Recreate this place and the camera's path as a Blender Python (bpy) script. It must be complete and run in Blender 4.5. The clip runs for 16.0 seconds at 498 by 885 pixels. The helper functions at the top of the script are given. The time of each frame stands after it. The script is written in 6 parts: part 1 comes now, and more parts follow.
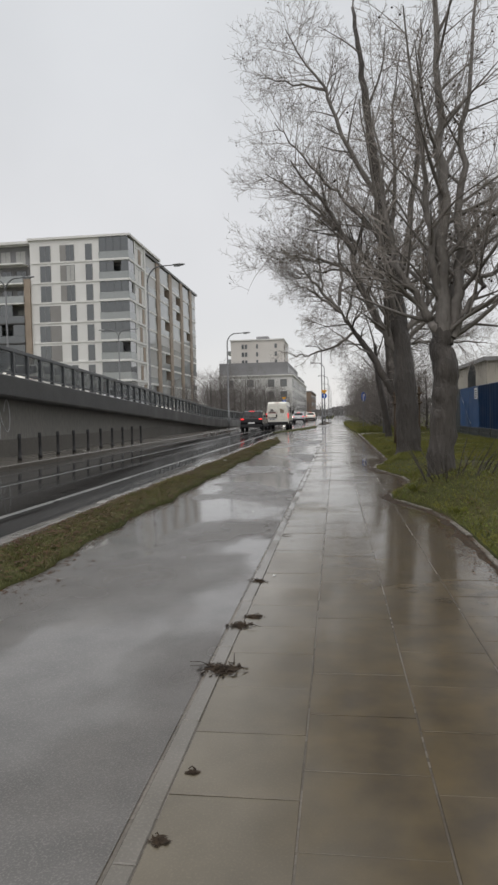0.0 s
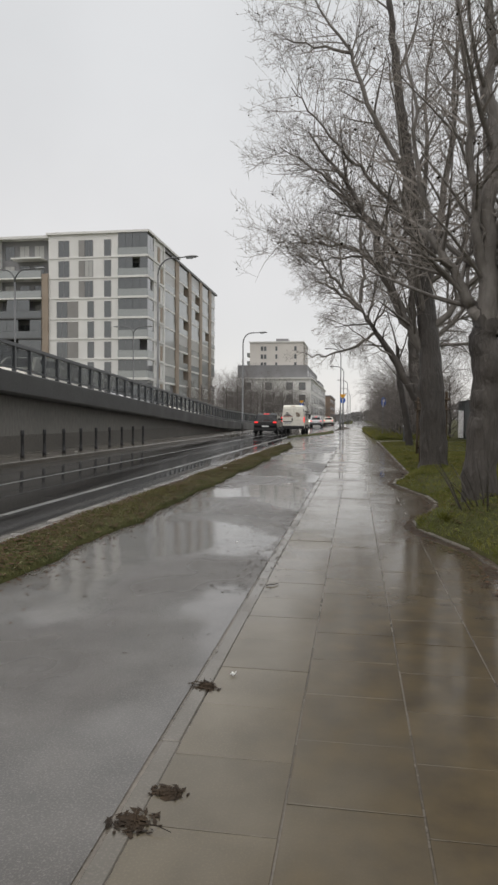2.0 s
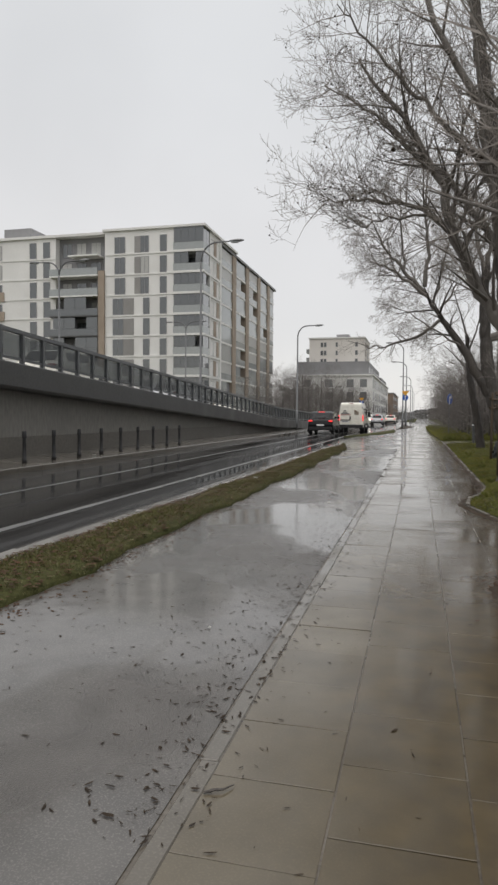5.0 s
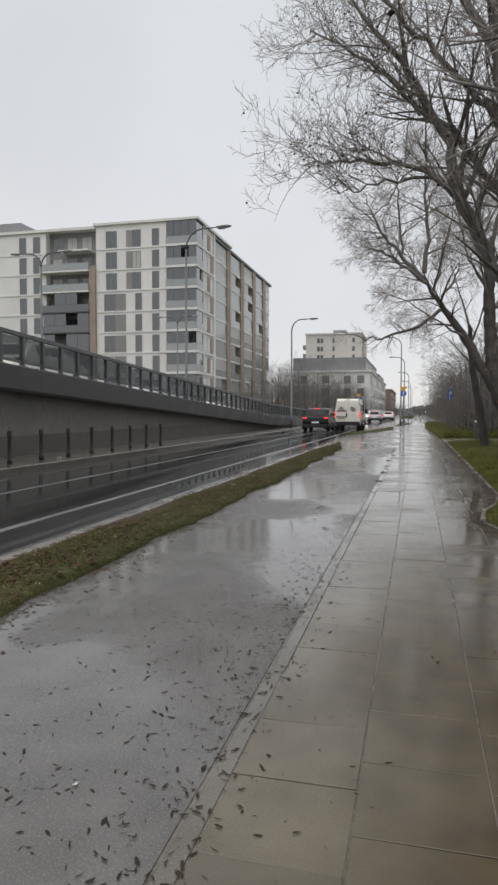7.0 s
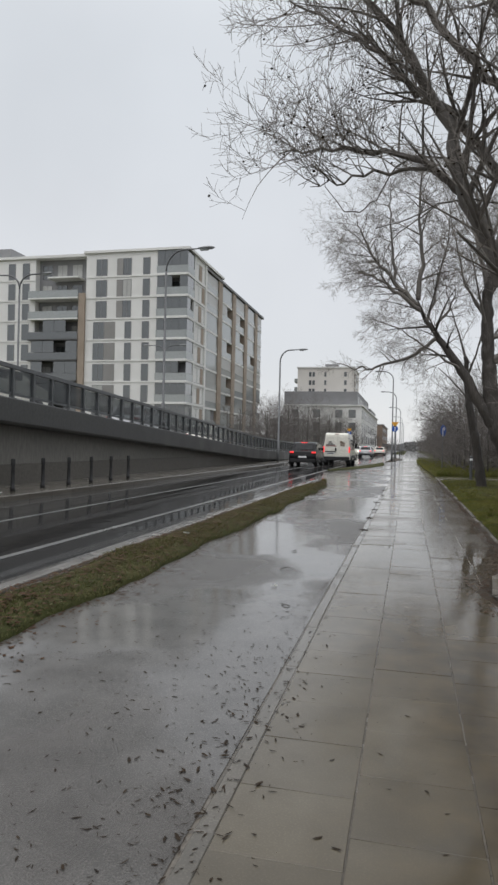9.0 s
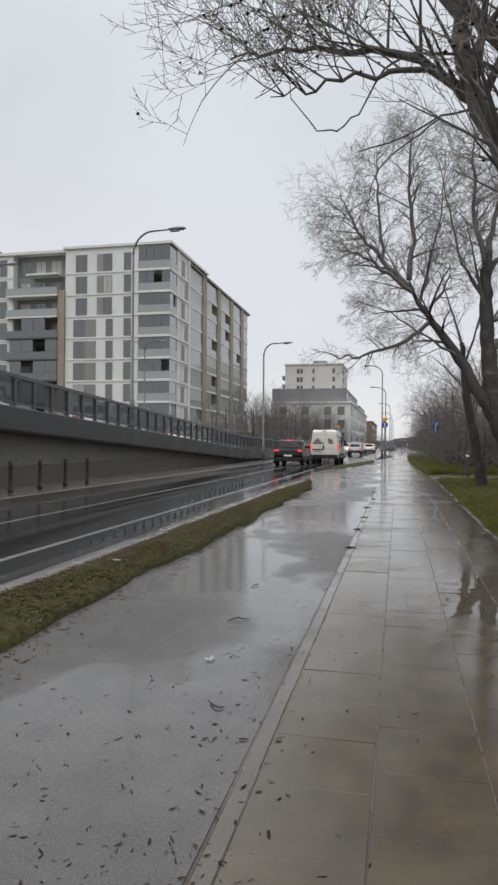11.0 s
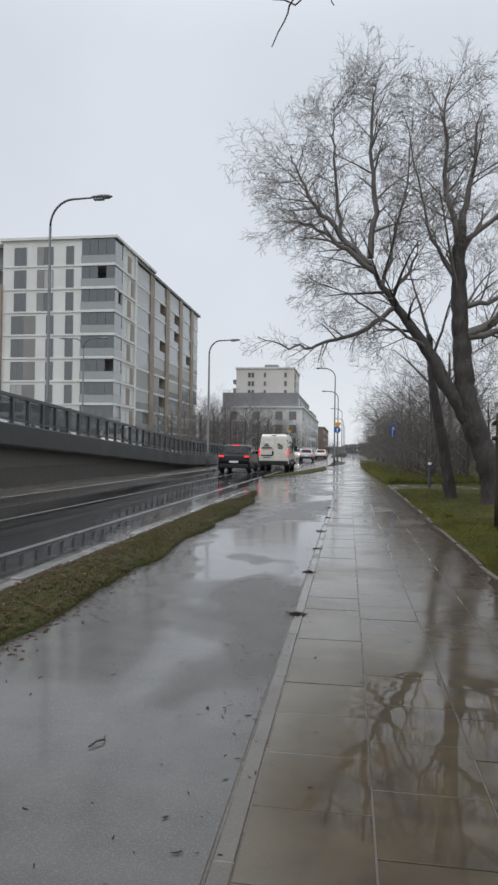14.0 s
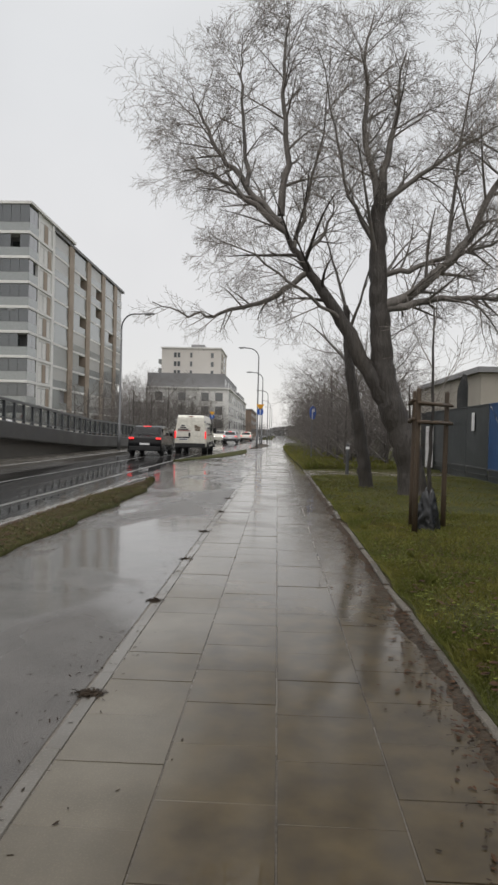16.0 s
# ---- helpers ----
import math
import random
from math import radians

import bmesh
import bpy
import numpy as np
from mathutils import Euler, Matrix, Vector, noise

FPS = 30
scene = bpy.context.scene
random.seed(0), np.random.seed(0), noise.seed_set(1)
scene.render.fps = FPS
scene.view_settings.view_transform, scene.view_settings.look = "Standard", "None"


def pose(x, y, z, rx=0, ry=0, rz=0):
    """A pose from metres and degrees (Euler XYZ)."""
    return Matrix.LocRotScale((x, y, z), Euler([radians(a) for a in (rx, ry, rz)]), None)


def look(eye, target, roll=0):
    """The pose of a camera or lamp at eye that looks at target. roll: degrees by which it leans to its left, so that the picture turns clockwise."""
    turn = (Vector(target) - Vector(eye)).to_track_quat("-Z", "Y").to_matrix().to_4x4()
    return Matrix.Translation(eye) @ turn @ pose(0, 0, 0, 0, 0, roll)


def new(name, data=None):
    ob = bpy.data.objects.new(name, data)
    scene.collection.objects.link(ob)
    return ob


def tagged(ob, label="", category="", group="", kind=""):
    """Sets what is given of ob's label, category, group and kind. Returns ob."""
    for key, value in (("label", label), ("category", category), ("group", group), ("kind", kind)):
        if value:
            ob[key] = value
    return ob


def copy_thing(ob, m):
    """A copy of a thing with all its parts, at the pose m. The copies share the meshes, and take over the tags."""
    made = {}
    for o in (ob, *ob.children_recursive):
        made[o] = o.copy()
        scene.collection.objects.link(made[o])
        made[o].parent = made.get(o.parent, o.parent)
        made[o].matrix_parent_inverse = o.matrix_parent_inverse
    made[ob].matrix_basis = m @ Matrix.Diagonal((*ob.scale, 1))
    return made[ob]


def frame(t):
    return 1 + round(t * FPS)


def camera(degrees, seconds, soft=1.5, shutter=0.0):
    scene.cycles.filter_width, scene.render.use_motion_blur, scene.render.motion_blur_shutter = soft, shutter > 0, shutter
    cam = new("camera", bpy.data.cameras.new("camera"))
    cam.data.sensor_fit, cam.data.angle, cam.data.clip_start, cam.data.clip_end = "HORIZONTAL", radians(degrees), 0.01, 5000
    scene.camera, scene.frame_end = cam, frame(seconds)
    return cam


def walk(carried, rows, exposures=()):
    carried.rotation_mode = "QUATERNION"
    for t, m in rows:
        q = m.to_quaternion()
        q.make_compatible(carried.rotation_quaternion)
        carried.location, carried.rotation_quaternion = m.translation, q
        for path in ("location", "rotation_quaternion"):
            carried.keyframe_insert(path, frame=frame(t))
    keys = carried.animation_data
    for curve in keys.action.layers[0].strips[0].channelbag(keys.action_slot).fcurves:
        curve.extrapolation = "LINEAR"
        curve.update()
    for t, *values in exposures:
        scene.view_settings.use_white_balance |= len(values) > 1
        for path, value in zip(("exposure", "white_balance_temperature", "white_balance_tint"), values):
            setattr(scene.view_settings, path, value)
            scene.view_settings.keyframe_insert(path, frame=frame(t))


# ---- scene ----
cam = camera(40.8, 16.0, soft=2.6)
PATH = [
    (0, (0.151, 0.6, 1.418), (-0.108, 2.581, 1.335), -1.3),
    (0.5, (0.125, 1.128, 1.415), (-0.246, 3.092, 1.333), -0.5),
    (1, (0.175, 1.709, 1.418), (-0.136, 3.684, 1.349), 0.1),
    (1.5, (0.184, 2.251, 1.412), (-0.208, 4.211, 1.333), 1.0),
    (2, (0.235, 2.802, 1.419), (-0.077, 4.776, 1.344), 0.4),
    (2.5, (0.247, 3.361, 1.416), (-0.08, 5.333, 1.329), 1.1),
    (3, (0.331, 3.868, 1.453), (0.212, 5.864, 1.389), 0.7),
    (3.5, (0.314, 4.443, 1.416), (-0.006, 6.416, 1.341), 0.8),
    (4, (0.325, 5.011, 1.426), (0.0, 6.982, 1.33), -0.7),
    (4.5, (0.311, 5.499, 1.449), (-0.178, 7.437, 1.367), 0.5),
    (7, (0.202, 7.952, 1.455), (-0.283, 9.89, 1.364), 0.1),
    (7.5, (0.231, 8.52, 1.466), (-0.191, 10.475, 1.413), 0.3),
    (8, (0.202, 9.071, 1.448), (-0.236, 11.022, 1.446), 1.0),
    (8.5, (0.21, 9.629, 1.485), (-0.25, 11.576, 1.5), 1.4),
    (9, (0.185, 10.145, 1.48), (-0.278, 12.091, 1.486), 1.3),
    (11.5, (0.016, 13.241, 1.467), (-0.415, 15.194, 1.47), 0.3),
    (12, (-0.086, 13.816, 1.459), (-0.749, 15.703, 1.45), 1.6),
    (12.5, (-0.121, 14.463, 1.48), (-0.673, 16.385, 1.488), 1.8),
    (13, (-0.165, 15.051, 1.48), (-0.657, 16.989, 1.462), 1.6),
    (13.5, (-0.153, 15.66, 1.491), (-0.576, 17.615, 1.473), 1.2),
    (14, (-0.119, 16.231, 1.475), (-0.413, 18.209, 1.495), 0.8),
    (14.5, (0.023, 16.899, 1.497), (-0.024, 18.897, 1.569), -0.3),
    (15, (0.158, 17.377, 1.5), (0.121, 19.376, 1.553), -0.5),
    (15.5, (0.374, 17.888, 1.524), (0.506, 19.883, 1.555), 0.7),
    (16, (0.466, 18.54, 1.495), (0.382, 20.538, 1.465), 1.4),
]
walk(cam, [(r[0], look(*r[1:])) for r in PATH],
     exposures=[(0.0, 0.12, 6700, 12), (3.5, 0.17, 6900, 12), (7.0, 0.14, 6600, 12), (7.5, 0.18, 6750, 13), (9.0, 0.12, 6480, 11), (11.5, 0.16, 6480, 12), (12.5, 0.06, 6080, 10), (13.5, 0.14, 6280, 11), (14.5, 0.12, 6250, 11), (15.5, 0.17, 6650, 12), (16.0, 0.18, 6800, 12)])

# ---- world and light: a bright overcast sky, thin soft sun behind the cloud ----
world = bpy.data.worlds.new("overcast")
scene.world = world
world.use_nodes = True
wn, wl = world.node_tree.nodes, world.node_tree.links
wn.clear()
w_out = wn.new("ShaderNodeOutputWorld")
w_bg = wn.new("ShaderNodeBackground")
w_bg2 = wn.new("ShaderNodeBackground")
w_add = wn.new("ShaderNodeAddShader")
sky = wn.new("ShaderNodeTexSky")
sky.sky_type = "NISHITA"
sky.sun_disc = False
sky.sun_elevation = radians(38)
sky.sun_rotation = radians(200)
w_bg2.inputs["Strength"].default_value = 0.01
wl.new(sky.outputs[0], w_bg2.inputs["Color"])
w_tc = wn.new("ShaderNodeTexCoord")
w_sep = wn.new("ShaderNodeSeparateXYZ")
wl.new(w_tc.outputs["Generated"], w_sep.inputs[0])
w_ramp = wn.new("ShaderNodeValToRGB")
w_ramp.color_ramp.interpolation = "EASE"
e = w_ramp.color_ramp.elements
e[0].position, e[0].color = 0.0, (0.69, 0.70, 0.71, 1)
e[1].position, e[1].color = 1.0, (1.75, 1.78, 1.82, 1)
m_ = e.new(0.16)
m_.color = (0.64, 0.655, 0.67, 1)
m_ = e.new(0.5)
m_.color = (0.60, 0.63, 0.655, 1)
wl.new(w_sep.outputs["Z"], w_ramp.inputs[0])
w_noise = wn.new("ShaderNodeTexNoise")
w_noise.inputs["Scale"].default_value = 2.2
w_noise.inputs["Detail"].default_value = 4
wl.new(w_tc.outputs["Generated"], w_noise.inputs["Vector"])
w_mr = wn.new("ShaderNodeMapRange")
w_mr.inputs["From Min"].default_value, w_mr.inputs["From Max"].default_value = 0.3, 0.7
w_mr.inputs["To Min"].default_value, w_mr.inputs["To Max"].default_value = 0.93, 1.05
wl.new(w_noise.outputs["Fac"], w_mr.inputs["Value"])
wl.new(w_mr.outputs[0], w_bg.inputs["Strength"])
wl.new(w_ramp.outputs[0], w_bg.inputs["Color"])
wl.new(w_bg.outputs[0], w_add.inputs[0])
wl.new(w_bg2.outputs[0], w_add.inputs[1])
wl.new(w_add.outputs[0], w_out.inputs["Surface"])

sun = new("sun", bpy.data.lights.new("sun", "SUN"))
sun.data.energy, sun.data.angle, sun.data.color = 0.6, radians(40), (1.0, 0.98, 0.95)
sun.matrix_world = look((0, 0, 50), (12, 30, 0))


# ---- materials ----
def nodes_of(name):
    m = bpy.data.materials.new(name)
    m.use_nodes = True
    n, l = m.node_tree.nodes, m.node_tree.links
    return m, n, l, n["Principled BSDF"]


def noise_node(n, l, pos, scale, detail=4, stretch=(1, 1, 1)):
    mp = n.new("ShaderNodeMapping")
    mp.inputs["Scale"].default_value = stretch
    l.new(pos, mp.inputs["Vector"])
    t = n.new("ShaderNodeTexNoise")
    t.inputs["Scale"].default_value, t.inputs["Detail"].default_value = scale, detail
    l.new(mp.outputs[0], t.inputs["Vector"])
    return t.outputs["Fac"]


def ramp(n, l, value, lo, hi, a, b):
    r = n.new("ShaderNodeMapRange")
    r.inputs["From Min"].default_value, r.inputs["From Max"].default_value = lo, hi
    r.inputs["To Min"].default_value, r.inputs["To Max"].default_value = a, b
    l.new(value, r.inputs["Value"])
    return r.outputs[0]


def blend(n, l, fac, a, b):
    x = n.new("ShaderNodeMix")
    x.data_type = "RGBA"
    for sock, v in ((x.inputs[6], a), (x.inputs[7], b)):
        if isinstance(v, tuple):
            sock.default_value = (*v, 1)
        else:
            l.new(v, sock)
    l.new(fac, x.inputs[0])
    return x.outputs[2]


def times(n, l, a, b):
    x = n.new("ShaderNodeMath")
    x.operation = "MULTIPLY"
    for sock, v in zip(x.inputs, (a, b)):
        if isinstance(v, (int, float)):
            sock.default_value = v
        else:
            l.new(v, sock)
    return x.outputs[0]


def surface(name, a, b, rough=(0.6, 0.8), large=0.6, fine=25, bump=0.2, metal=0.0, rand=0.0, spec=0.5, stretch=(1, 1, 1), bump_dist=0.01, coat=0.0, spots=0.55):
    """A plain weathered surface: two colours mixed by noise at two sizes, with fine relief."""
    m, n, l, p = nodes_of(name)
    pos = n.new("ShaderNodeNewGeometry").outputs["Position"]
    f1, f2 = noise_node(n, l, pos, large, 5, stretch), noise_node(n, l, pos, fine, 3, stretch)
    c = blend(n, l, ramp(n, l, f1, 0.3, 0.7, 0, 1), a, b)
    c = blend(n, l, ramp(n, l, f2, 0.35, 0.75, 0, spots), c, tuple(v * 0.6 for v in a))
    if rand:
        oi = n.new("ShaderNodeObjectInfo").outputs["Random"]
        c = blend(n, l, ramp(n, l, oi, 0, 1, 0, rand), c, tuple(v * 0.45 for v in b))
    l.new(c, p.inputs["Base Color"])
    l.new(ramp(n, l, f1, 0.3, 0.7, *rough), p.inputs["Roughness"])
    p.inputs["Metallic"].default_value = metal
    p.inputs["Specular IOR Level"].default_value = spec
    p.inputs["Coat Weight"].default_value = coat
    p.inputs["Coat Roughness"].default_value = 0.05
    if bump:
        bp = n.new("ShaderNodeBump")
        bp.inputs["Strength"].default_value, bp.inputs["Distance"].default_value = bump, bump_dist
        l.new(f2, bp.inputs["Height"])
        l.new(bp.outputs[0], p.inputs["Normal"])
    return m


def wet(name, dry_a, dry_b, film=(0.30, 0.52), stretch=(1, 1, 1), size=0.5, grit=90, r_dry=0.3, r_wet=0.03, bump=0.25, rand=0.0, coat=1.0, film_dry=0.7, ruts=None, speck=0.55, mud=None, steep=0.62, under=(0.6, 0.3)):
    """A rained-on mineral surface: a water film that is smooth where water stands and broken by grit where it drains."""
    m, n, l, p = nodes_of(name)
    pos = n.new("ShaderNodeNewGeometry").outputs["Position"]
    pool = noise_node(n, l, pos, size, 4, stretch)
    grain, blot = noise_node(n, l, pos, grit, 3), noise_node(n, l, pos, 3.1, 5)
    ripple = noise_node(n, l, pos, 2.3, 2)
    w = ramp(n, l, pool, film[0], film[1], 0, 1)
    still = None
    if ruts:
        # wheel tracks where the film is broken and churned
        sx = n.new("ShaderNodeSeparateXYZ")
        l.new(pos, sx.inputs[0])
        wave = n.new("ShaderNodeMath")
        wave.operation = "COSINE"
        off = n.new("ShaderNodeMath")
        off.operation = "SUBTRACT"
        l.new(sx.outputs["X"], off.inputs[0])
        off.inputs[1].default_value = ruts[0]
        l.new(times(n, l, off.outputs[0], math.tau / ruts[1]), wave.inputs[0])
        rut = times(n, l, ramp(n, l, wave.outputs[0], 0.80, 0.97, 0, 1), ramp(n, l, noise_node(n, l, pos, 1.1, 3, (2.0, 0.10, 1)), 0.38, 0.52, 0, 1))
        top = n.new("ShaderNodeMath")
        top.operation = "MINIMUM"
        l.new(w, top.inputs[0])
        l.new(ramp(n, l, rut, 0, 1, 1, 0), top.inputs[1])
        w = top.outputs[0]
    c = blend(n, l, ramp(n, l, blot, 0.3, 0.7, 0, 1), dry_a, dry_b)
    # light grit specks, brightened in colour for the glint of water on them
    c = blend(n, l, ramp(n, l, grain, 0.50, 0.70, 0, speck), c, tuple(v * 2.2 for v in dry_b))
    if rand:
        oi = n.new("ShaderNodeObjectInfo").outputs["Random"]
        c = blend(n, l, ramp(n, l, oi, 0, 1, 0, rand), c, tuple(v * 0.6 for v in dry_a))
    if mud:
        # mud washed over the slabs from the lawn, in tongues and patches
        sm = n.new("ShaderNodeSeparateXYZ")
        l.new(pos, sm.inputs[0])
        add = n.new("ShaderNodeMath")
        add.operation = "ADD"
        l.new(sm.outputs["X"], add.inputs[0])
        l.new(ramp(n, l, noise_node(n, l, pos, 0.75, 6, (1, 0.55, 1)), 0.25, 0.75, -0.75, 0.75), add.inputs[1])
        far_off = n.new("ShaderNodeVectorMath")
        far_off.operation = "DISTANCE"
        l.new(pos, far_off.inputs[0])
        far_off.inputs[1].default_value = (0.75, 19.7, 0.0)
        add2 = n.new("ShaderNodeMath")
        add2.operation = "ADD"
        l.new(add.outputs[0], add2.inputs[0])
        l.new(ramp(n, l, far_off.outputs["Value"], 0.8, 1.8, 0.75, 0.0), add2.inputs[1])
        c = blend(n, l, ramp(n, l, add2.outputs[0], -0.42, 0.5, 0.0, 1.0), c, blend(n, l, ramp(n, l, noise_node(n, l, pos, 4.5, 5), 0.35, 0.7, 0, 1), *mud))
        # the hollow there holds a puddle with a ragged edge
        stand = n.new("ShaderNodeMath")
        stand.operation = "ADD"
        l.new(far_off.outputs["Value"], stand.inputs[0])
        l.new(ramp(n, l, noise_node(n, l, pos, 1.6, 4), 0.3, 0.7, -0.45, 0.45), stand.inputs[1])
        most = n.new("ShaderNodeMath")
        most.operation = "MAXIMUM"
        l.new(w, most.inputs[0])
        l.new(ramp(n, l, stand.outputs[0], 1.0, 1.12, 1, 0), most.inputs[1])
        w = most.outputs[0]
        still = ramp(n, l, stand.outputs[0], 1.0, 1.12, 0.25, 1)
    l.new(c, p.inputs["Base Color"])
    p.inputs["Roughness"].default_value = under[0]
    # the film shines most at a glancing view
    glance = n.new("ShaderNodeLayerWeight")
    glance.inputs["Blend"].default_value = 0.5
    l.new(times(n, l, ramp(n, l, w, 0, 1, coat * film_dry, coat), ramp(n, l, glance.outputs["Facing"], 0.38, 0.86, steep, 1.0)), p.inputs["Coat Weight"])
    p.inputs["Coat IOR"].default_value = 1.55
    p.inputs["Specular IOR Level"].default_value = under[1]
    rough = ramp(n, l, w, 0, 1, r_dry, r_wet)
    l.new(times(n, l, rough, still) if still else rough, p.inputs["Coat Roughness"])
    b1 = n.new("ShaderNodeBump")
    b1.inputs["Distance"].default_value = 0.004
    l.new(ramp(n, l, w, 0, 1, bump, 0.0), b1.inputs["Strength"])
    l.new(grain, b1.inputs["Height"])
    b2 = n.new("ShaderNodeBump")
    b2.inputs["Distance"].default_value, b2.inputs["Strength"].default_value = 0.02, 0.12
    l.new(ripple, b2.inputs["Height"])
    l.new(b1.outputs[0], b2.inputs["Normal"])
    l.new(b2.outputs[0], p.inputs["Coat Normal"])
    l.new(b1.outputs[0], p.inputs["Normal"])
    return m


def plain(name, c, rough=0.5, metal=0.0, emit=0.0, coat=0.0, spec=0.5):
    m, n, l, p = nodes_of(name)
    pos = n.new("ShaderNodeNewGeometry").outputs["Position"]
    f = noise_node(n, l, pos, 6, 4)
    l.new(blend(n, l, ramp(n, l, f, 0.35, 0.7, 0, 1), c, tuple(v * 0.82 for v in c)), p.inputs["Base Color"])
    l.new(ramp(n, l, f, 0.3, 0.7, rough * 0.8, min(1, rough * 1.2)), p.inputs["Roughness"])
    p.inputs["Metallic"].default_value = metal
    p.inputs["Coat Weight"].default_value = coat
    p.inputs["Specular IOR Level"].default_value = spec
    if emit:
        p.inputs["Emission Color"].default_value = (*c, 1)
        p.inputs["Emission Strength"].default_value = emit
    return m


M_ASPHALT = wet("wet_asphalt", (0.050, 0.046, 0.041), (0.082, 0.076, 0.069), film=(0.40, 0.50), size=0.42, stretch=(1.0, 0.6, 1), grit=120, r_dry=0.30, r_wet=0.10, bump=1.6, film_dry=0.66, speck=0.45, steep=0.8)
M_ROAD = wet("wet_road", (0.016, 0.0155, 0.015), (0.029, 0.028, 0.027), film=(0.34, 0.50), stretch=(3.2, 0.05, 1), size=0.9, grit=100, r_dry=0.17, r_wet=0.05, bump=0.3, film_dry=0.85, ruts=(-5.6, 1.0), steep=1.0, under=(0.95, 0.08))
M_SLAB = wet("wet_slab", (0.076, 0.062, 0.039), (0.114, 0.095, 0.064), film=(0.32, 0.52), size=0.8, grit=110, r_dry=0.25, r_wet=0.115, bump=0.15, rand=0.36, film_dry=0.92, speck=0.15,
             mud=((0.031, 0.0205, 0.0062), (0.066, 0.0455, 0.0165)))
M_EDGE = wet("wet_edging", (0.10, 0.086, 0.064), (0.155, 0.138, 0.108), size=1.5, r_dry=0.3, r_wet=0.1, rand=0.5)
M_EDGING = wet("wet_edging_stone", (0.078, 0.069, 0.054), (0.112, 0.100, 0.082), size=1.5, r_dry=0.26, r_wet=0.11, rand=0.3, speck=0.25, film=(0.34, 0.54), film_dry=0.8)
M_KERB = wet("dirty_kerb", (0.06, 0.052, 0.038), (0.115, 0.10, 0.08), size=1.5, r_dry=0.4, r_wet=0.25, rand=0.5, coat=0.35)
# worn concrete made paler: the sky's reflection on it is put into the colour
M_KERB_ROAD_SHEEN = wet("worn_road_kerb_sheen", (0.15, 0.142, 0.128), (0.25, 0.238, 0.218), size=1.5, r_dry=0.22, r_wet=0.08, rand=0.4, speck=0.3)
# joint sand with the wet filler's pale shine put into the lighter tone
M_JOINT_SHEEN = surface("joint_sand_sheen", (0.055, 0.045, 0.032), (0.165, 0.145, 0.118), (0.15, 0.4), 1.3, 40)
M_SOIL = surface("wet_soil", (0.034, 0.025, 0.016), (0.066, 0.049, 0.032), (0.5, 0.85), 1.4, 30, 0.6, spec=0.2)
M_TURF = surface("turf_soil", (0.042, 0.048, 0.016), (0.072, 0.068, 0.028), (0.8, 0.98), 0.9, 20, 0.8, bump_dist=0.03, spec=0.1)
M_GRASS = surface("grass_blades", (0.088, 0.108, 0.020), (0.205, 0.185, 0.042), (0.5, 0.7), 1.1, 14, 0, spec=0.3)
M_WEED = surface("weed_leaf", (0.085, 0.125, 0.014), (0.185, 0.190, 0.032), (0.6, 0.8), 5, 30, 0.1, spec=0.15)
M_GRASS_MUD = surface("muddy_grass_blades", (0.082, 0.092, 0.024), (0.140, 0.132, 0.044), (0.5, 0.7), 1.4, 14, 0)
M_GRASS_DRY = surface("straw", (0.17, 0.145, 0.06), (0.12, 0.115, 0.045), (0.5, 0.7), 1.1, 14, 0)
M_LEAF = surface("dead_leaf", (0.018, 0.013, 0.009), (0.052, 0.036, 0.023), (0.6, 0.85), 9, 60, 0.2, spec=0.15)
M_LEAF_BROWN = surface("sodden_brown_leaf", (0.036, 0.019, 0.011), (0.105, 0.058, 0.032), (0.6, 0.85), 22, 60, 0.2, spec=0.1)
M_BARK = surface("wet_bark", (0.042, 0.036, 0.031), (0.082, 0.071, 0.061), (0.5, 0.8), 2.0, 16, 1.0, stretch=(1, 1, 0.22), bump_dist=0.06)
# limb and twig bark: pale grey, lightened further by haze put into the colour
M_LIMB_HAZED = surface("limb_bark_hazed", (0.125, 0.112, 0.100), (0.195, 0.178, 0.160), (0.5, 0.8), 1.6, 18, 0.8, stretch=(1, 1, 0.4), bump_dist=0.03)
M_TWIG_HAZED = surface("twig_bark_hazed", (0.185, 0.162, 0.140), (0.255, 0.23, 0.205), (0.6, 0.8), 2.0, 18, 0)
# the distance haze over thicket and street trees is in this bark colour
M_TWIG_FAR_HAZED = surface("far_twig_bark_hazed", (0.105, 0.092, 0.084), (0.155, 0.138, 0.126), (0.6, 0.8), 2.0, 18, 0)
M_CONC = surface("stained_concrete", (0.14, 0.135, 0.12), (0.215, 0.205, 0.185), (0.55, 0.8), 0.5, 12, 0.3, stretch=(1, 1, 0.3))
M_CONC_DARK = surface("dark_concrete", (0.045, 0.045, 0.044), (0.075, 0.075, 0.073), (0.4, 0.7), 0.6, 14, 0.3)
M_STEEL = surface("painted_dark_steel", (0.045, 0.048, 0.05), (0.075, 0.078, 0.08), (0.35, 0.55), 1.0, 30, 0.1)
M_MESHPANEL = surface("tinted_panel", (0.06, 0.065, 0.07), (0.09, 0.095, 0.10), (0.15, 0.3), 1.0, 40, 0.0)


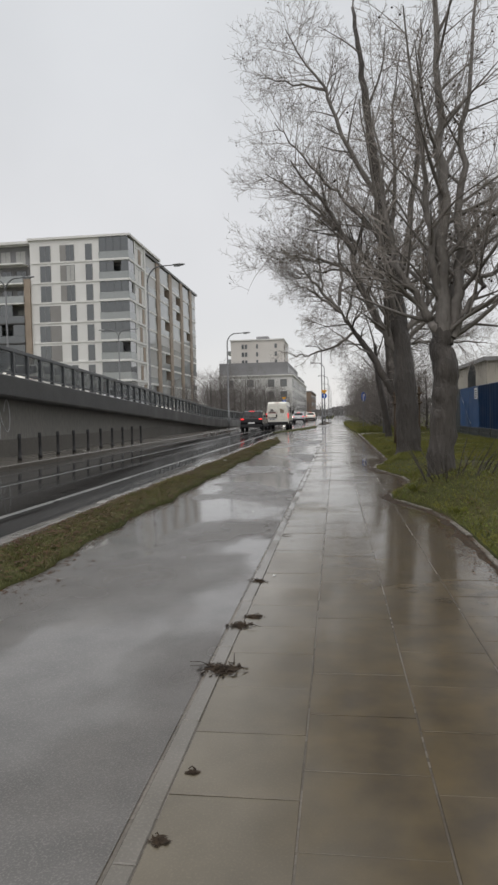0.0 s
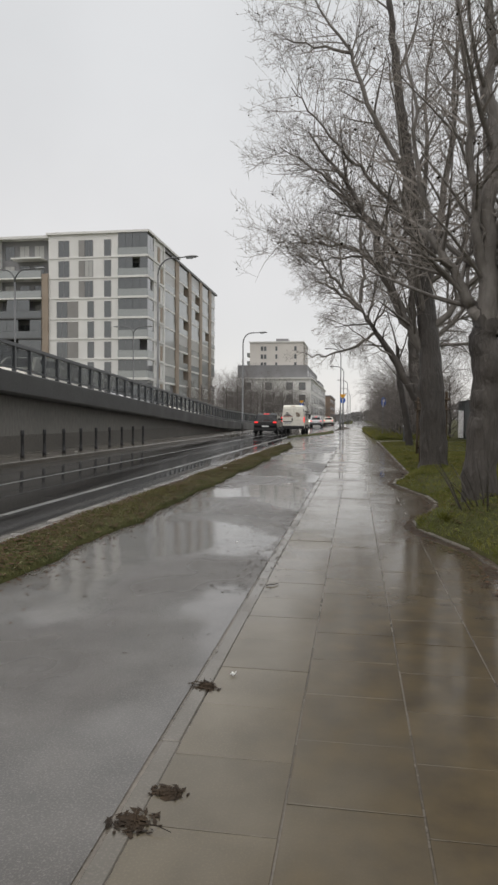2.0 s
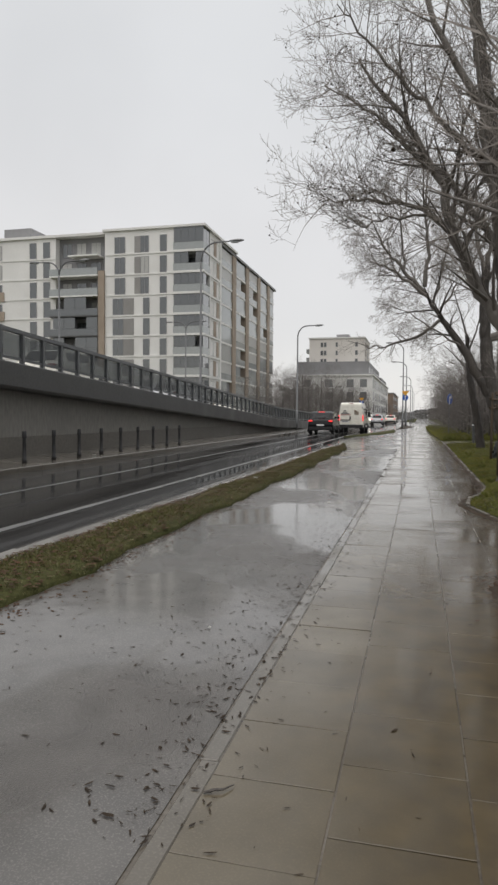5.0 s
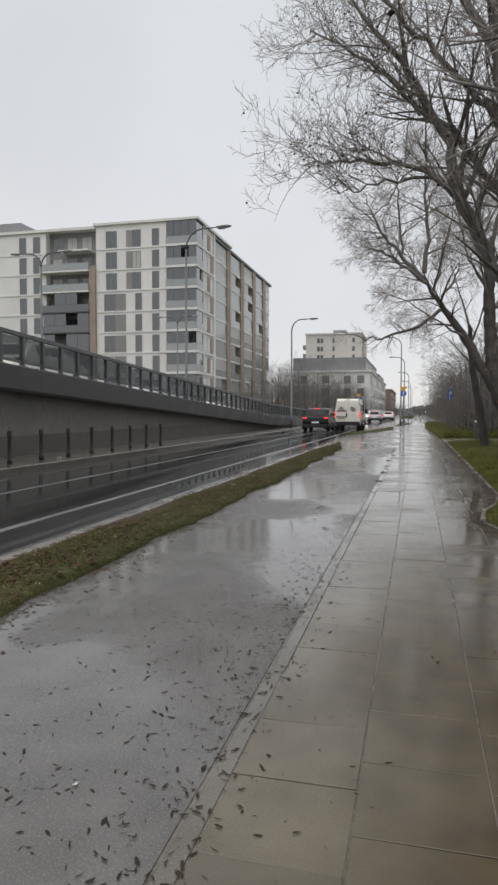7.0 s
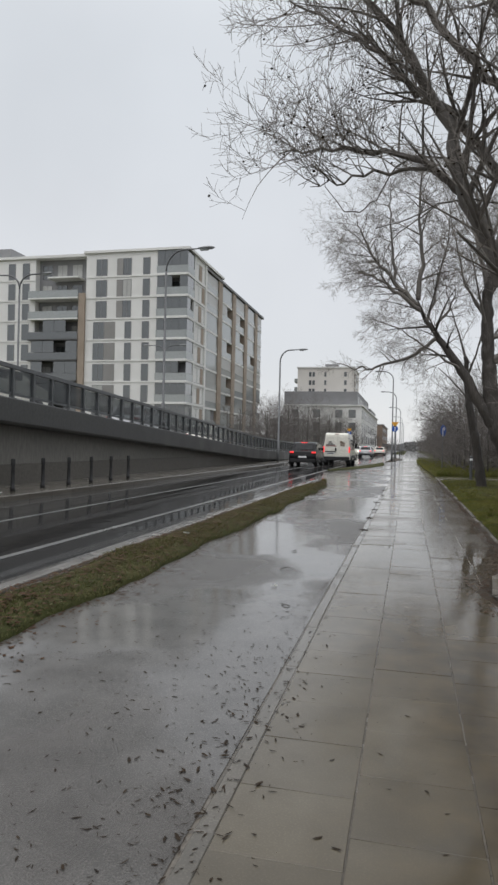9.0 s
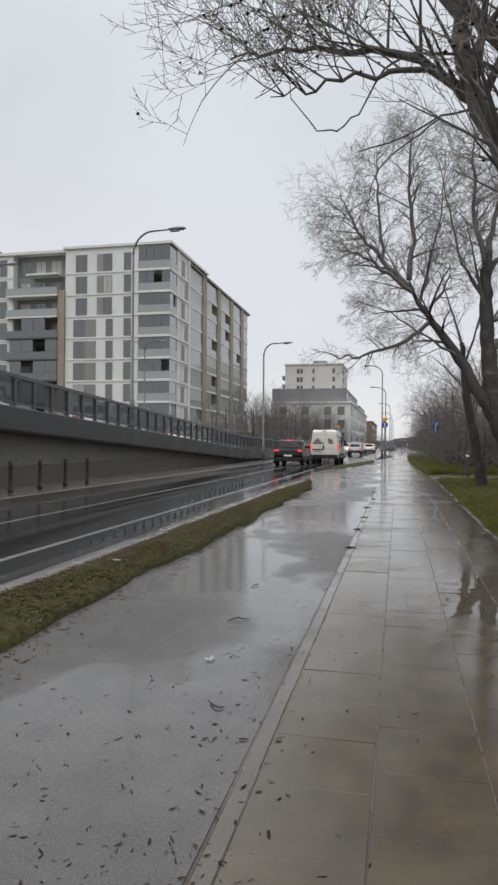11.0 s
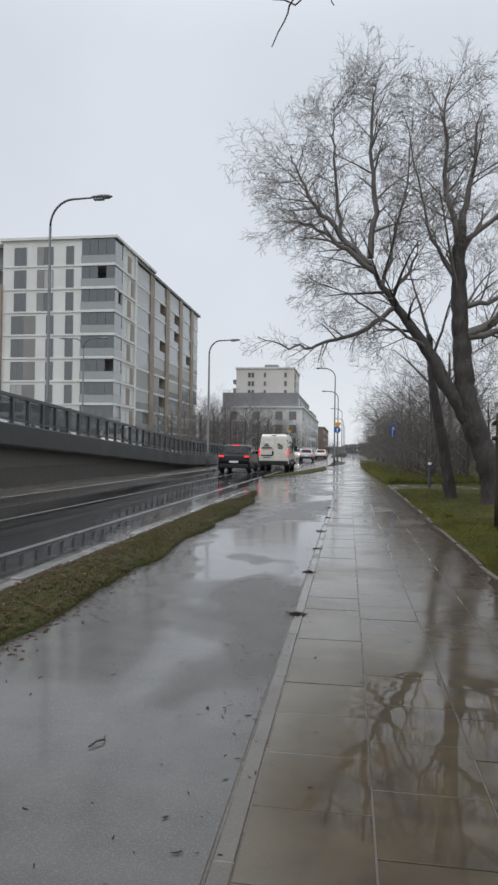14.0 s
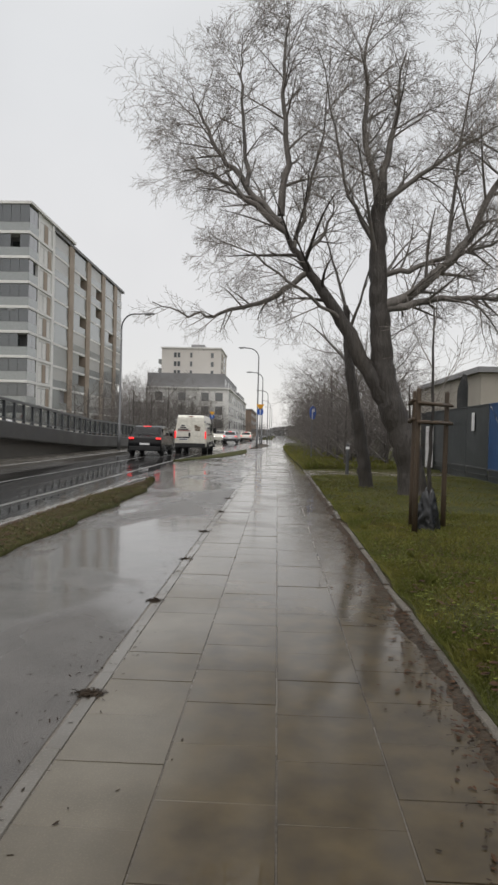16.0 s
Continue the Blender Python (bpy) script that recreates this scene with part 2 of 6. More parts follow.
def see_through(m, share):
    """Lets part of the light straight through a tinted sheet."""
    n, l = m.node_tree.nodes, m.node_tree.links
    mix, clear = n.new("ShaderNodeMixShader"), n.new("ShaderNodeBsdfTransparent")
    clear.inputs["Color"].default_value = (0.85, 0.88, 0.88, 1)
    mix.inputs[0].default_value = share
    l.new(n["Principled BSDF"].outputs[0], mix.inputs[1])
    l.new(clear.outputs[0], mix.inputs[2])
    l.new(mix.outputs[0], n["Material Output"].inputs["Surface"])


see_through(M_MESHPANEL, 0.42)
M_RAIL = surface("grey_painted_rail", (0.075, 0.080, 0.083), (0.12, 0.126, 0.13), (0.3, 0.5), 1.0, 30, 0.1)
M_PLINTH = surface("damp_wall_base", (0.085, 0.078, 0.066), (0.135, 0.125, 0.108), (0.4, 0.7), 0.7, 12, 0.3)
M_POLE = surface("galvanised_pole", (0.105, 0.108, 0.112), (0.155, 0.158, 0.162), (0.4, 0.6), 2, 30, 0.05, metal=0.3)
M_LAMP_HEAD = plain("grey_lamp_housing", (0.27, 0.275, 0.28), 0.4)
M_BLACK = plain("black_rubber", (0.016, 0.016, 0.017), 0.6)
M_WHITE_WALL = surface("white_render", (0.74, 0.735, 0.71), (0.66, 0.655, 0.63), (0.7, 0.9), 0.25, 6, 0.1, spots=0.12)
M_TAN_WALL = surface("tan_cladding", (0.34, 0.275, 0.215), (0.28, 0.225, 0.175), (0.6, 0.8), 0.5, 9, 0.1, spots=0.12)
M_GREY_WALL = surface("grey_cladding", (0.20, 0.20, 0.205), (0.26, 0.26, 0.265), (0.6, 0.8), 0.4, 7, 0.1, spots=0.12)
M_PANEL_GREY = surface("warm_grey_panel", (0.27, 0.262, 0.25), (0.23, 0.222, 0.212), (0.5, 0.7), 0.5, 9, 0.1, spots=0.12)
M_BEIGE_WALL = surface("beige_render", (0.38, 0.35, 0.30), (0.31, 0.285, 0.245), (0.7, 0.9), 0.3, 6, 0.1, spots=0.12)
M_BRICK_WALL = surface("brown_brick_far", (0.22, 0.16, 0.12), (0.28, 0.20, 0.15), (0.7, 0.9), 0.3, 10, 0.1)
M_TOWER_WALL = surface("warm_white_render", (0.66, 0.63, 0.585), (0.58, 0.55, 0.51), (0.7, 0.9), 0.25, 6, 0.1, spots=0.12)
M_GLASS = plain("window_glass", (0.115, 0.125, 0.13), 0.06, 0.3, coat=1.0)
M_GLASS_LIGHT = plain("balcony_glass", (0.34, 0.36, 0.355), 0.12, 0.3)
M_CURTAIN = plain("window_blind", (0.44, 0.44, 0.42), 0.35)
M_BLUE = surface("blue_sheet", (0.018, 0.075, 0.20), (0.026, 0.095, 0.24), (0.3, 0.5), 0.8, 12, 0.1)
M_DARKSHEET = surface("dark_green_sheet", (0.05, 0.058, 0.06), (0.07, 0.078, 0.08), (0.4, 0.6), 0.8, 12, 0.1)
M_WOOD = surface("weathered_stake", (0.055, 0.037, 0.022), (0.095, 0.064, 0.038), (0.55, 0.8), 1.5, 25, 0.5, stretch=(4, 4, 0.5))
M_BAG = surface("black_plastic", (0.018, 0.019, 0.02), (0.035, 0.036, 0.038), (0.2, 0.4), 5, 30, 0.3)
M_PAINT_W = surface("road_paint", (0.19, 0.19, 0.18), (0.05, 0.05, 0.05), (0.25, 0.5), 0.8, 20, 0.3)
M_LITTER = plain("paper_litter", (0.75, 0.75, 0.72), 0.5)
M_SIGN_BLUE = plain("sign_blue", (0.02, 0.10, 0.42), 0.35)
M_SIGN_YELLOW = plain("sign_yellow", (0.75, 0.36, 0.03), 0.4)
M_SIGN_WHITE = plain("sign_white", (0.8, 0.8, 0.8), 0.4)
M_NEEDLE = surface("needles", (0.02, 0.035, 0.018), (0.035, 0.055, 0.025), (0.6, 0.8), 2, 20, 0)
# grey-brown wood with the distance haze put into its colour
M_FAR_WOOD_HAZED = surface("far_wood_hazed", (0.16, 0.155, 0.155), (0.23, 0.225, 0.225), (0.8, 0.95), 0.05, 0.5, 0)
M_TAG = plain("graffiti_paint", (0.42, 0.42, 0.42), 0.6)


# ---- mesh helpers ----
def box(bm, x0, x1, y0, y1, z0, z1):
    v = [bm.verts.new(c) for c in ((x0, y0, z0), (x1, y0, z0), (x1, y1, z0), (x0, y1, z0), (x0, y0, z1), (x1, y0, z1), (x1, y1, z1), (x0, y1, z1))]
    for f in ((3, 2, 1, 0), (4, 5, 6, 7), (0, 1, 5, 4), (1, 2, 6, 5), (2, 3, 7, 6), (3, 0, 4, 7)):
        bm.faces.new([v[i] for i in f])
    return v


def tube(bm, pts, radii, sides=8, caps=True):
    rings = []
    up = Vector((0.31, 0.17, 0.93))
    for i, q in enumerate(pts):
        d = (pts[min(i + 1, len(pts) - 1)] - pts[max(i - 1, 0)])
        d = d.normalized() if d.length > 1e-6 else Vector((0, 0, 1))
        a = d.cross(up)
        if a.length < 0.05:
            a = d.cross(Vector((1, 0, 0)))
        a.normalize()
        b = d.cross(a)
        rings.append([bm.verts.new(q + radii[i] * (math.cos(k * math.tau / sides) * a + math.sin(k * math.tau / sides) * b)) for k in range(sides)])
    for r, s in zip(rings, rings[1:]):
        for k in range(sides):
            bm.faces.new((r[k], r[(k + 1) % sides], s[(k + 1) % sides], s[k]))
    if caps:
        bm.faces.new(rings[0])
        bm.faces.new(rings[-1][::-1])


def vec(*c):
    return Vector(c)


def mesh_of(name, bm, material, smooth=False):
    bmesh.ops.recalc_face_normals(bm, faces=bm.faces)
    me = bpy.data.meshes.new(name)
    bm.to_mesh(me)
    bm.free()
    me.materials.append(material)
    if smooth:
        me.shade_smooth()
    return me


def part(name, bm, material, parent=None, label="", smooth=False):
    ob = new(name, mesh_of(name, bm, material, smooth))
    if parent:
        ob.parent = parent
    if label:
        ob["label"] = label
    return ob


def box_part(name, dims, material, parent=None, label="", bevel=0.0):
    bm = bmesh.new()
    box(bm, *dims)
    if bevel:
        bmesh.ops.bevel(bm, geom=bm.edges[:], offset=bevel, segments=2, affect="EDGES", profile=0.6)
    return part(name, bm, material, parent, label)


def thing(name, label, category, at=(0, 0, 0), turn=0, group=""):
    ob = new(name)
    ob.matrix_world = pose(*at, 0, 0, turn)
    return tagged(ob, label, category, group)


def from_data(name, verts, faces, material, parent=None, label=""):
    me = bpy.data.meshes.new(name)
    me.from_pydata(verts, [], faces)
    me.materials.append(material)
    ob = new(name, me)
    if parent:
        ob.parent = parent
    if label:
        ob["label"] = label
    return ob


# ---- ground, road, verge ----
def sheet(name, x0, x1, y0, y1, zf, material, nx, ny, label, category, kind="structure"):
    bm = bmesh.new()
    g = [[bm.verts.new((x0 + (x1 - x0) * i / nx, y0 + (y1 - y0) * j / ny, 0)) for i in range(nx + 1)] for j in range(ny + 1)]
    for row in g:
        for v in row:
            v.co.z = zf(v.co.x, v.co.y)
    for j in range(ny):
        for i in range(nx):
            bm.faces.new((g[j][i], g[j][i + 1], g[j + 1][i + 1], g[j + 1][i]))
    return tagged(part(name, bm, material, smooth=True), label, category, kind=kind)


sheet("ground", -1500, 1500, -300, 2500, lambda x, y: -0.35, M_TURF, 2, 2, "grey green open ground reaching the horizon", "ground")
ROAD_Z = lambda x: -0.005 if x > -3.9 else -0.005 + (-3.9 - x) * 0.028
sheet("cycle_path", -3.9, -0.6, -12, 160, lambda x, y: -0.005 - 0.004 * math.sin(x * 1.9), M_ASPHALT, 6, 40, "wet dark grey asphalt cycle path beside paving slabs", "path")
sheet("road", -8.3, -3.9, -12, 400, lambda x, y: ROAD_Z(x), M_ROAD, 8, 60, "wet dark asphalt road with shining tyre tracks", "road")
sheet("far_pavement", -10.45, -8.3, -12, 100, lambda x, y: 0.24, M_EDGING, 3, 40, "wet grey concrete pavement at the foot of the ramp", "pavement")
sheet("road_ahead", -0.6, 4.0, 88, 400, lambda x, y: -0.01, M_ROAD, 4, 20, "wet asphalt of the crossing ahead", "road")
sheet("joint_bed", -0.62, 1.66, -12, 88, lambda x, y: -0.0055, M_JOINT_SHEEN, 2, 40, "damp sand bed between paving slabs, its wet shine painted in pale", "pavement")


def verge_z(x, y, x0, x1):
    u = max(0.0, min(1.0, (x - x0) / (x1 - x0)))
    return 0.02 + 0.06 * math.sin(u * math.pi) ** 0.6 + 0.02 * noise.noise(Vector((x * 3, y * 2, 0)))


def strip(name, left, right, y0, y1, dy, nx, material, label, category):
    """A raised strip of turf between two wavy edges."""
    bm = bmesh.new()
    n = int((y1 - y0) / dy)
    rows = []
    for j in range(n + 1):
        y = y0 + (y1 - y0) * j / n
        a, b = left(y), right(y)
        row = [bm.verts.new((a, y, -0.06))]
        for i in range(nx + 1):
            x = a + (b - a) * i / nx
            row.append(bm.verts.new((x, y, verge_z(x, y, a, b))))
        row.append(bm.verts.new((b, y, -0.06)))
        rows.append(row)
    for r, s in zip(rows, rows[1:]):
        for i in range(len(r) - 1):
            bm.faces.new((r[i], r[i + 1], s[i + 1], s[i]))
    bm.faces.new(rows[0])
    bm.faces.new(rows[-1][::-1])
    return tagged(part(name, bm, material, smooth=True), label, category, kind="structure")


def wav(y, f, a, s=0.0):
    return a * noise.noise(Vector((y * f, s, 1.3)))


def verge_left(y):
    return -3.52 + wav(y, 0.5, 0.08, 4) + (0.0 if y < 33 else (y - 33) * 0.06)


def verge_right(y):
    return -2.68 + wav(y, 0.9, 0.14, 9) + wav(y, 3.1, 0.06, 2) - (0.0 if y < 34 else (y - 34) * 0.10)


strip("grass_verge", verge_left, verge_right, -6, 38, 0.25, 8, M_TURF, "narrow muddy grass verge between road and cycle path", "grass verge")
strip("grass_island", lambda y: -4.6 + (y - 51) * 0.10, lambda y: -4.5 + (y - 51) * 0.10 + 1.3 * math.sin(max(0.0, min(1.0, (y - 51) / 24)) * math.pi), 51, 75, 0.5, 6, M_TURF, "low grass island between road and path", "grass verge")
strip("pole_island", lambda y: -2.0, lambda y: -2.0 + 1.5 * math.sin((y - 78) / 34 * math.pi) + 0.02, 78, 112, 1, 4, M_SOIL, "low dark traffic island carrying lamp posts", "island")


def bell(v, c, w):
    return math.exp(-((v - c) / w) ** 2)


def lawn_left(y):
    return 1.665 - 0.60 * bell(y, 11.8, 1.3) - 0.55 * bell(y, 17.4, 1.5) + 0.05 * noise.noise(Vector((y * 1.7, 0, 0))) - (0.02 if y < 40 else 0)


def lawn_z(x, y):
    return (0.05 + 0.04 * noise.noise(Vector((x * 0.7, y * 0.7, 0))) + 0.02 * noise.noise(Vector((x * 3, y * 3, 5))) + 0.012 * max(0.0, x - 2)
            + 0.42 * bell(y, 11.9, 1.5) * bell(x, 2.1, 0.8) + 0.2 * bell(y, 19.3, 1.8) * bell(x, 2.4, 0.9)) * min(1.0, 0.25 + max(0.0, x - lawn_left(y)) / 0.45)


def lawn(name, y0, y1, x_left, x_right, label):
    bm = bmesh.new()
    n = int((y1 - y0) / 0.25)
    rows = []
    for j in range(n + 1):
        y = y0 + (y1 - y0) * j / n
        a = x_left(y)
        rows.append([bm.verts.new((a + (x_right - a) * (i / 14) ** 1.6, y, 0)) for i in range(15)])
        for v in rows[-1]:
            v.co.z = lawn_z(v.co.x, v.co.y)
        rows[-1].insert(0, bm.verts.new((a, y, -0.3)))
        rows[-1].append(bm.verts.new((x_right, y, -0.34)))
    rows.insert(0, [bm.verts.new((v.co.x, v.co.y - 0.12, -0.02)) for v in rows[0]])
    rows.append([bm.verts.new((v.co.x, v.co.y + 0.12, -0.02)) for v in rows[-1]])
    for r, s in zip(rows, rows[1:]):
        for i in range(16):
            bm.faces.new((r[i], r[i + 1], s[i + 1], s[i]))
    return tagged(part(name, bm, M_TURF, smooth=True), label, "lawn", kind="structure")


lawn("lawn", -10, 42.5, lawn_left, 9.0, "patchy wet grass lawn beside the pavement")
lawn("lawn_far", 46.5, 120, lambda y: 1.45 + 0.35 * math.sin(y * 0.06), 12.0, "rough grass verge under a row of trees")
sheet("side_path", 1.66, 12, 42.5, 46.5, lambda x, y: 0.0, M_EDGE, 6, 4, "wet grey side path crossing the lawn", "path")


# ---- the ramp: retaining wall, parapet, railing ----
def rail_z(y):
    return 3.77 - (y - 18.7) * 0.047 if y < 56 else max(1.35, 2.02 - (y - 56) * 0.02)


def par_z(y):
    return rail_z(y) - 0.88


def ramp_wall():
    ys = list(range(-12, 97, 4))
    bm = bmesh.new()
    rows = []
    for y in ys:
        zt = max(0.5, par_z(y) - 0.62)
        rows.append([bm.verts.new(c) for c in ((-10.42, y, -0.4), (-10.42, y, zt), (-10.8, y, zt), (-10.8, y, -0.4))])
    for r, s in zip(rows, rows[1:]):
        for i in range(3):
            bm.faces.new((r[i], r[i + 1], s[i + 1], s[i]))
    bm.faces.new(rows[0])
    bm.faces.new(rows[-1][::-1])
    wall = tagged(part("wall_ramp", bm, M_CONC), "long stained concrete retaining wall of a road ramp", "wall", kind="structure")
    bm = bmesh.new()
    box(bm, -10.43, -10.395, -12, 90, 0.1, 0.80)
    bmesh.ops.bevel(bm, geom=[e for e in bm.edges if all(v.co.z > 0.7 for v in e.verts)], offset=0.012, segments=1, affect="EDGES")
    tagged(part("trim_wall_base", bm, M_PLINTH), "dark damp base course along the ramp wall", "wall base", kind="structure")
    bm = bmesh.new()
    rows = []
    for y in ys:
        a, b = par_z(y) - 0.68, par_z(y)
        rows.append([bm.verts.new(c) for c in ((-9.93, y, a), (-9.88, y, a + 0.06), (-9.88, y, b - 0.03), (-9.91, y, b), (-10.75, y, b), (-10.75, y, a))])
    for r, s in zip(rows, rows[1:]):
        for i in range(6):
            bm.faces.new((r[i], r[(i + 1) % 6], s[(i + 1) % 6], s[i]))
    bm.faces.new(rows[0])
    bm.faces.new(rows[-1][::-1])
    tagged(part("trim_parapet", bm, M_CONC_DARK), "dark damp concrete parapet capping the ramp wall", "parapet", kind="structure")
    bm = bmesh.new()
    rows = [[bm.verts.new((x, y, max(0.25, par_z(y) - 0.12))) for x in (-10.7, -22.0)] for y in ys]
    for r, s in zip(rows, rows[1:]):
        bm.faces.new((r[0], r[1], s[1], s[0]))
    tagged(part("ramp_road", bm, M_ROAD), "wet asphalt carriageway on the ramp", "road", kind="structure")
    return wall


wall = ramp_wall()


def bar(bm, a, b, w, h):
    """A square bar from a to b along y."""
    a, b = Vector(a), Vector(b)
    r = []
    for q in (a, b):
        r.append([bm.verts.new(q + Vector((dx, 0, dz))) for dx, dz in ((-w, -h), (w, -h), (w, h), (-w, h))])
    for k in range(4):
        bm.faces.new((r[0][k], r[0][(k + 1) % 4], r[1][(k + 1) % 4], r[1][k]))
    bm.faces.new(r[0])
    bm.faces.new(r[1][::-1])


def railing():
    rail = thing("ramp_railing", "dark steel railing with close posts on the ramp parapet", "railing")
    y, step = -11.0, 1.0
    post = bmesh.new()
    box(post, -0.06, 0.06, -0.045, 0.045, 0, 0.86)
    box(post, -0.10, 0.10, -0.08, 0.08, 0, 0.03)
    post_me = mesh_of("post", post, M_RAIL)
    while y < 95:
        o = new("post", post_me)
        o.parent = rail
        o.location = (-10.1, y, par_z(y))
        if y + step < 96:
            for nm, dz, w, h in (("top_rail", 0.86, 0.07, 0.05), ("lower_rail", 0.14, 0.03, 0.03), ("panel", 0.47, 0.012, 0.31)):
                bm = bmesh.new()
                bar(bm, (-10.1, y, par_z(y) + dz), (-10.1, y + step, par_z(y + step) + dz), w, h)
                part(nm, bm, M_RAIL if nm != "panel" else M_MESHPANEL, rail)
        y += step
    return rail


railing()


def graffiti():
    bm = bmesh.new()
    rng = random.Random(5)
    for k in range(5):
        y = 18.3 + k * 0.68
        z = 1.55 + 0.14 * math.sin(k * 2)
        pts = [vec(-10.415, y + 0.34 * math.cos(a * 0.9 + k) * (0.5 + a / 9), z + 0.45 * math.sin(a * (1.0 + 0.2 * (k % 3))) - 0.05 * a) for a in [i * 0.35 for i in range(18)]]
        tube(bm, pts, [0.022] * len(pts), 4)
    return tagged(part("graffiti", bm, M_TAG), "pale looping spray paint scrawl on the ramp wall", "graffiti")


graffiti()


def bollard_mesh():
    bm = bmesh.new()
    tube(bm, [vec(0, 0, 0), vec(0, 0, 0.10), vec(0, 0, 0.12), vec(0, 0, 0.60), vec(0, 0, 0.62), vec(0, 0, 0.64), vec(0, 0, 0.76), vec(0, 0, 0.775)],
         [0.062, 0.062, 0.048, 0.043, 0.054, 0.054, 0.05, 0.042], 12)
    return bm


b0 = tagged(part("bollard", bollard_mesh(), M_BLACK, smooth=True), "black metal bollard on the far pavement", "bollard", group="bollards along the ramp")
b0.location = (-8.95, 31.1, 0.24)
for i in range(1, 18):
    copy_thing(b0, pose(-8.95, 31.1 - 1.35 * i, 0.24))


# ---- apartment block ----
def facade_window(house, w, h, at, turn, glass, name="window", frame_m=None, split=1):
    """A window set in a recess: glass behind a frame."""
    bm = bmesh.new()
    t = 0.06
    box(bm, 0, w, -0.05, 0.12, 0, t), box(bm, 0, w, -0.05, 0.12, h - t, h)
    box(bm, 0, t, -0.05, 0.12, t, h - t), box(bm, w - t, w, -0.05, 0.12, t, h - t)
    for i in range(1, split):
        box(bm, w * i / split - 0.03, w * i / split + 0.03, -0.04, 0.12, t, h - t)
    wob = part(name, bm, frame_m or M_GREY_WALL, house)
    wob.matrix_local = pose(*at, 0, 0, turn)
    bm = bmesh.new()
    box(bm, t, w - t, -0.02, 0.06, t, h - t)
    part("pane", bm, glass, wob)
    return wob


BX, BY, BTOP, ST = -30.9, 101.0, 29.2, 3.09
XL = BX - 15.9


def apartment_block():
    house = thing("apartment_block", "nine-storey white and tan apartment block with glazed balconies", "apartment block")
    rng = random.Random(11)
    rows = [BTOP - 3.45 - ST * k for k in range(9)]
    # front wing that faces along the street
    box_part("wall", (XL, BX - 4.7, BY, BY + 18, -0.35, BTOP), M_WHITE_WALL, house)
    box_part("wall", (BX - 4.7, BX - 0.6, BY + 1.6, BY + 18, -0.35, BTOP), M_GREY_WALL, house, "grey recessed balcony wall")
    box_part("roof", (XL - 0.3, BX + 0.25, BY - 0.3, BY + 18.2, BTOP, BTOP + 0.35), M_WHITE_WALL, house)
    # corner balconies: white slabs, glass fronts, sliding glazing on most floors
    for k, z in enumerate(rows):
        box_part("balcony", (BX - 4.7, BX + 0.05, BY - 0.25, BY + 9.0, z - 0.2, z + 0.14), M_WHITE_WALL, house)
        box_part("balcony_glass", (BX - 4.7, BX - 0.02, BY - 0.2, BY - 0.14, z + 0.14, z + 1.2), M_GLASS_LIGHT, house)
        box_part("balcony_glass", (BX - 0.06, BX, BY - 0.14, BY + 3.0, z + 0.14, z + 1.2), M_GLASS_LIGHT, house)
        top = z + ST - 0.2 if k else BTOP
        for c in range(4):
            if (k, c) not in ((1, 2), (5, 3)):
                a = BX - 4.65 + c * 4.6 / 4
                box_part("glazing_panel", (a, a + 1.11, BY - 0.12, BY - 0.08, z + 1.24, top - 0.05), M_GLASS, house)
        for c in range(2):
            if (k, c) != (2, 1):
                box_part("glazing_panel", (BX - 0.12, BX - 0.08, BY + 0.05 + c * 1.5, BY + 1.5 + c * 1.5, z + 1.24, top - 0.05), M_GLASS, house)
        facade_window(house, 2.6, 2.2, (BX - 4.2, BY + 1.58, z + 0.2), 0, M_GLASS, split=2)
    box_part("corner_post", (BX - 0.35, BX + 0.02, BY + 3.0, BY + 3.5, -0.35, BTOP), M_WHITE_WALL, house)
    box_part("wall", (BX - 0.6, BX - 0.1, BY + 3.5, BY + 9.0, -0.35, BTOP), M_WHITE_WALL, house)
    box_part("corner_post", (BX - 0.2, BX + 0.06, BY + 8.3, BY + 9.0, -0.35, BTOP), M_WHITE_WALL, house)
    for k, z in enumerate(rows):
        facade_window(house, 1.3, 2.3, (BX - 0.14, BY + 3.8, z + 0.2), 90, M_GLASS)
        if k % 2 == 0:
            box_part("panel", (BX - 0.1, BX - 0.04, BY + 5.3, BY + 6.6, z + 0.2, z + 2.6), M_TAN_WALL, house, "tan cladding panel")
            facade_window(house, 1.3, 2.3, (BX - 0.14, BY + 6.75, z + 0.2), 90, M_GLASS)
        else:
            facade_window(house, 1.3, 2.3, (BX - 0.14, BY + 5.4, z + 0.2), 90, M_CURTAIN)
            box_part("panel", (BX - 0.1, BX - 0.04, BY + 6.85, BY + 8.1, z + 0.2, z + 2.6), M_TAN_WALL, house, "tan cladding panel")
    # front windows in three columns, wider and panelled on the lower floors; a white ledge under each row
    for k, z in enumerate(rows):
        glass = M_CURTAIN if rng.random() < 0.25 else M_GLASS
        box_part("ledge", (XL + 0.1, BX - 4.75, BY - 0.09, BY - 0.003, z - 0.18, z + 0.04), M_WHITE_WALL, house)
        if k >= 3:
            facade_window(house, 1.75, 2.5, (XL + 1.3, BY - 0.02, z + 0.05), 0, glass, split=2)
            box_part("panel", (XL + 3.07, XL + 4.8, BY - 0.05, BY - 0.003, z + 0.05, z + 2.55), M_PANEL_GREY, house, "warm grey cladding panel")
            facade_window(house, 1.05, 2.5, (XL + 6.3, BY - 0.02, z + 0.05), 0, M_GLASS)
        else:
            facade_window(house, 1.75, 2.5, (XL + 1.63, BY - 0.02, z + 0.05), 0, glass, split=2)
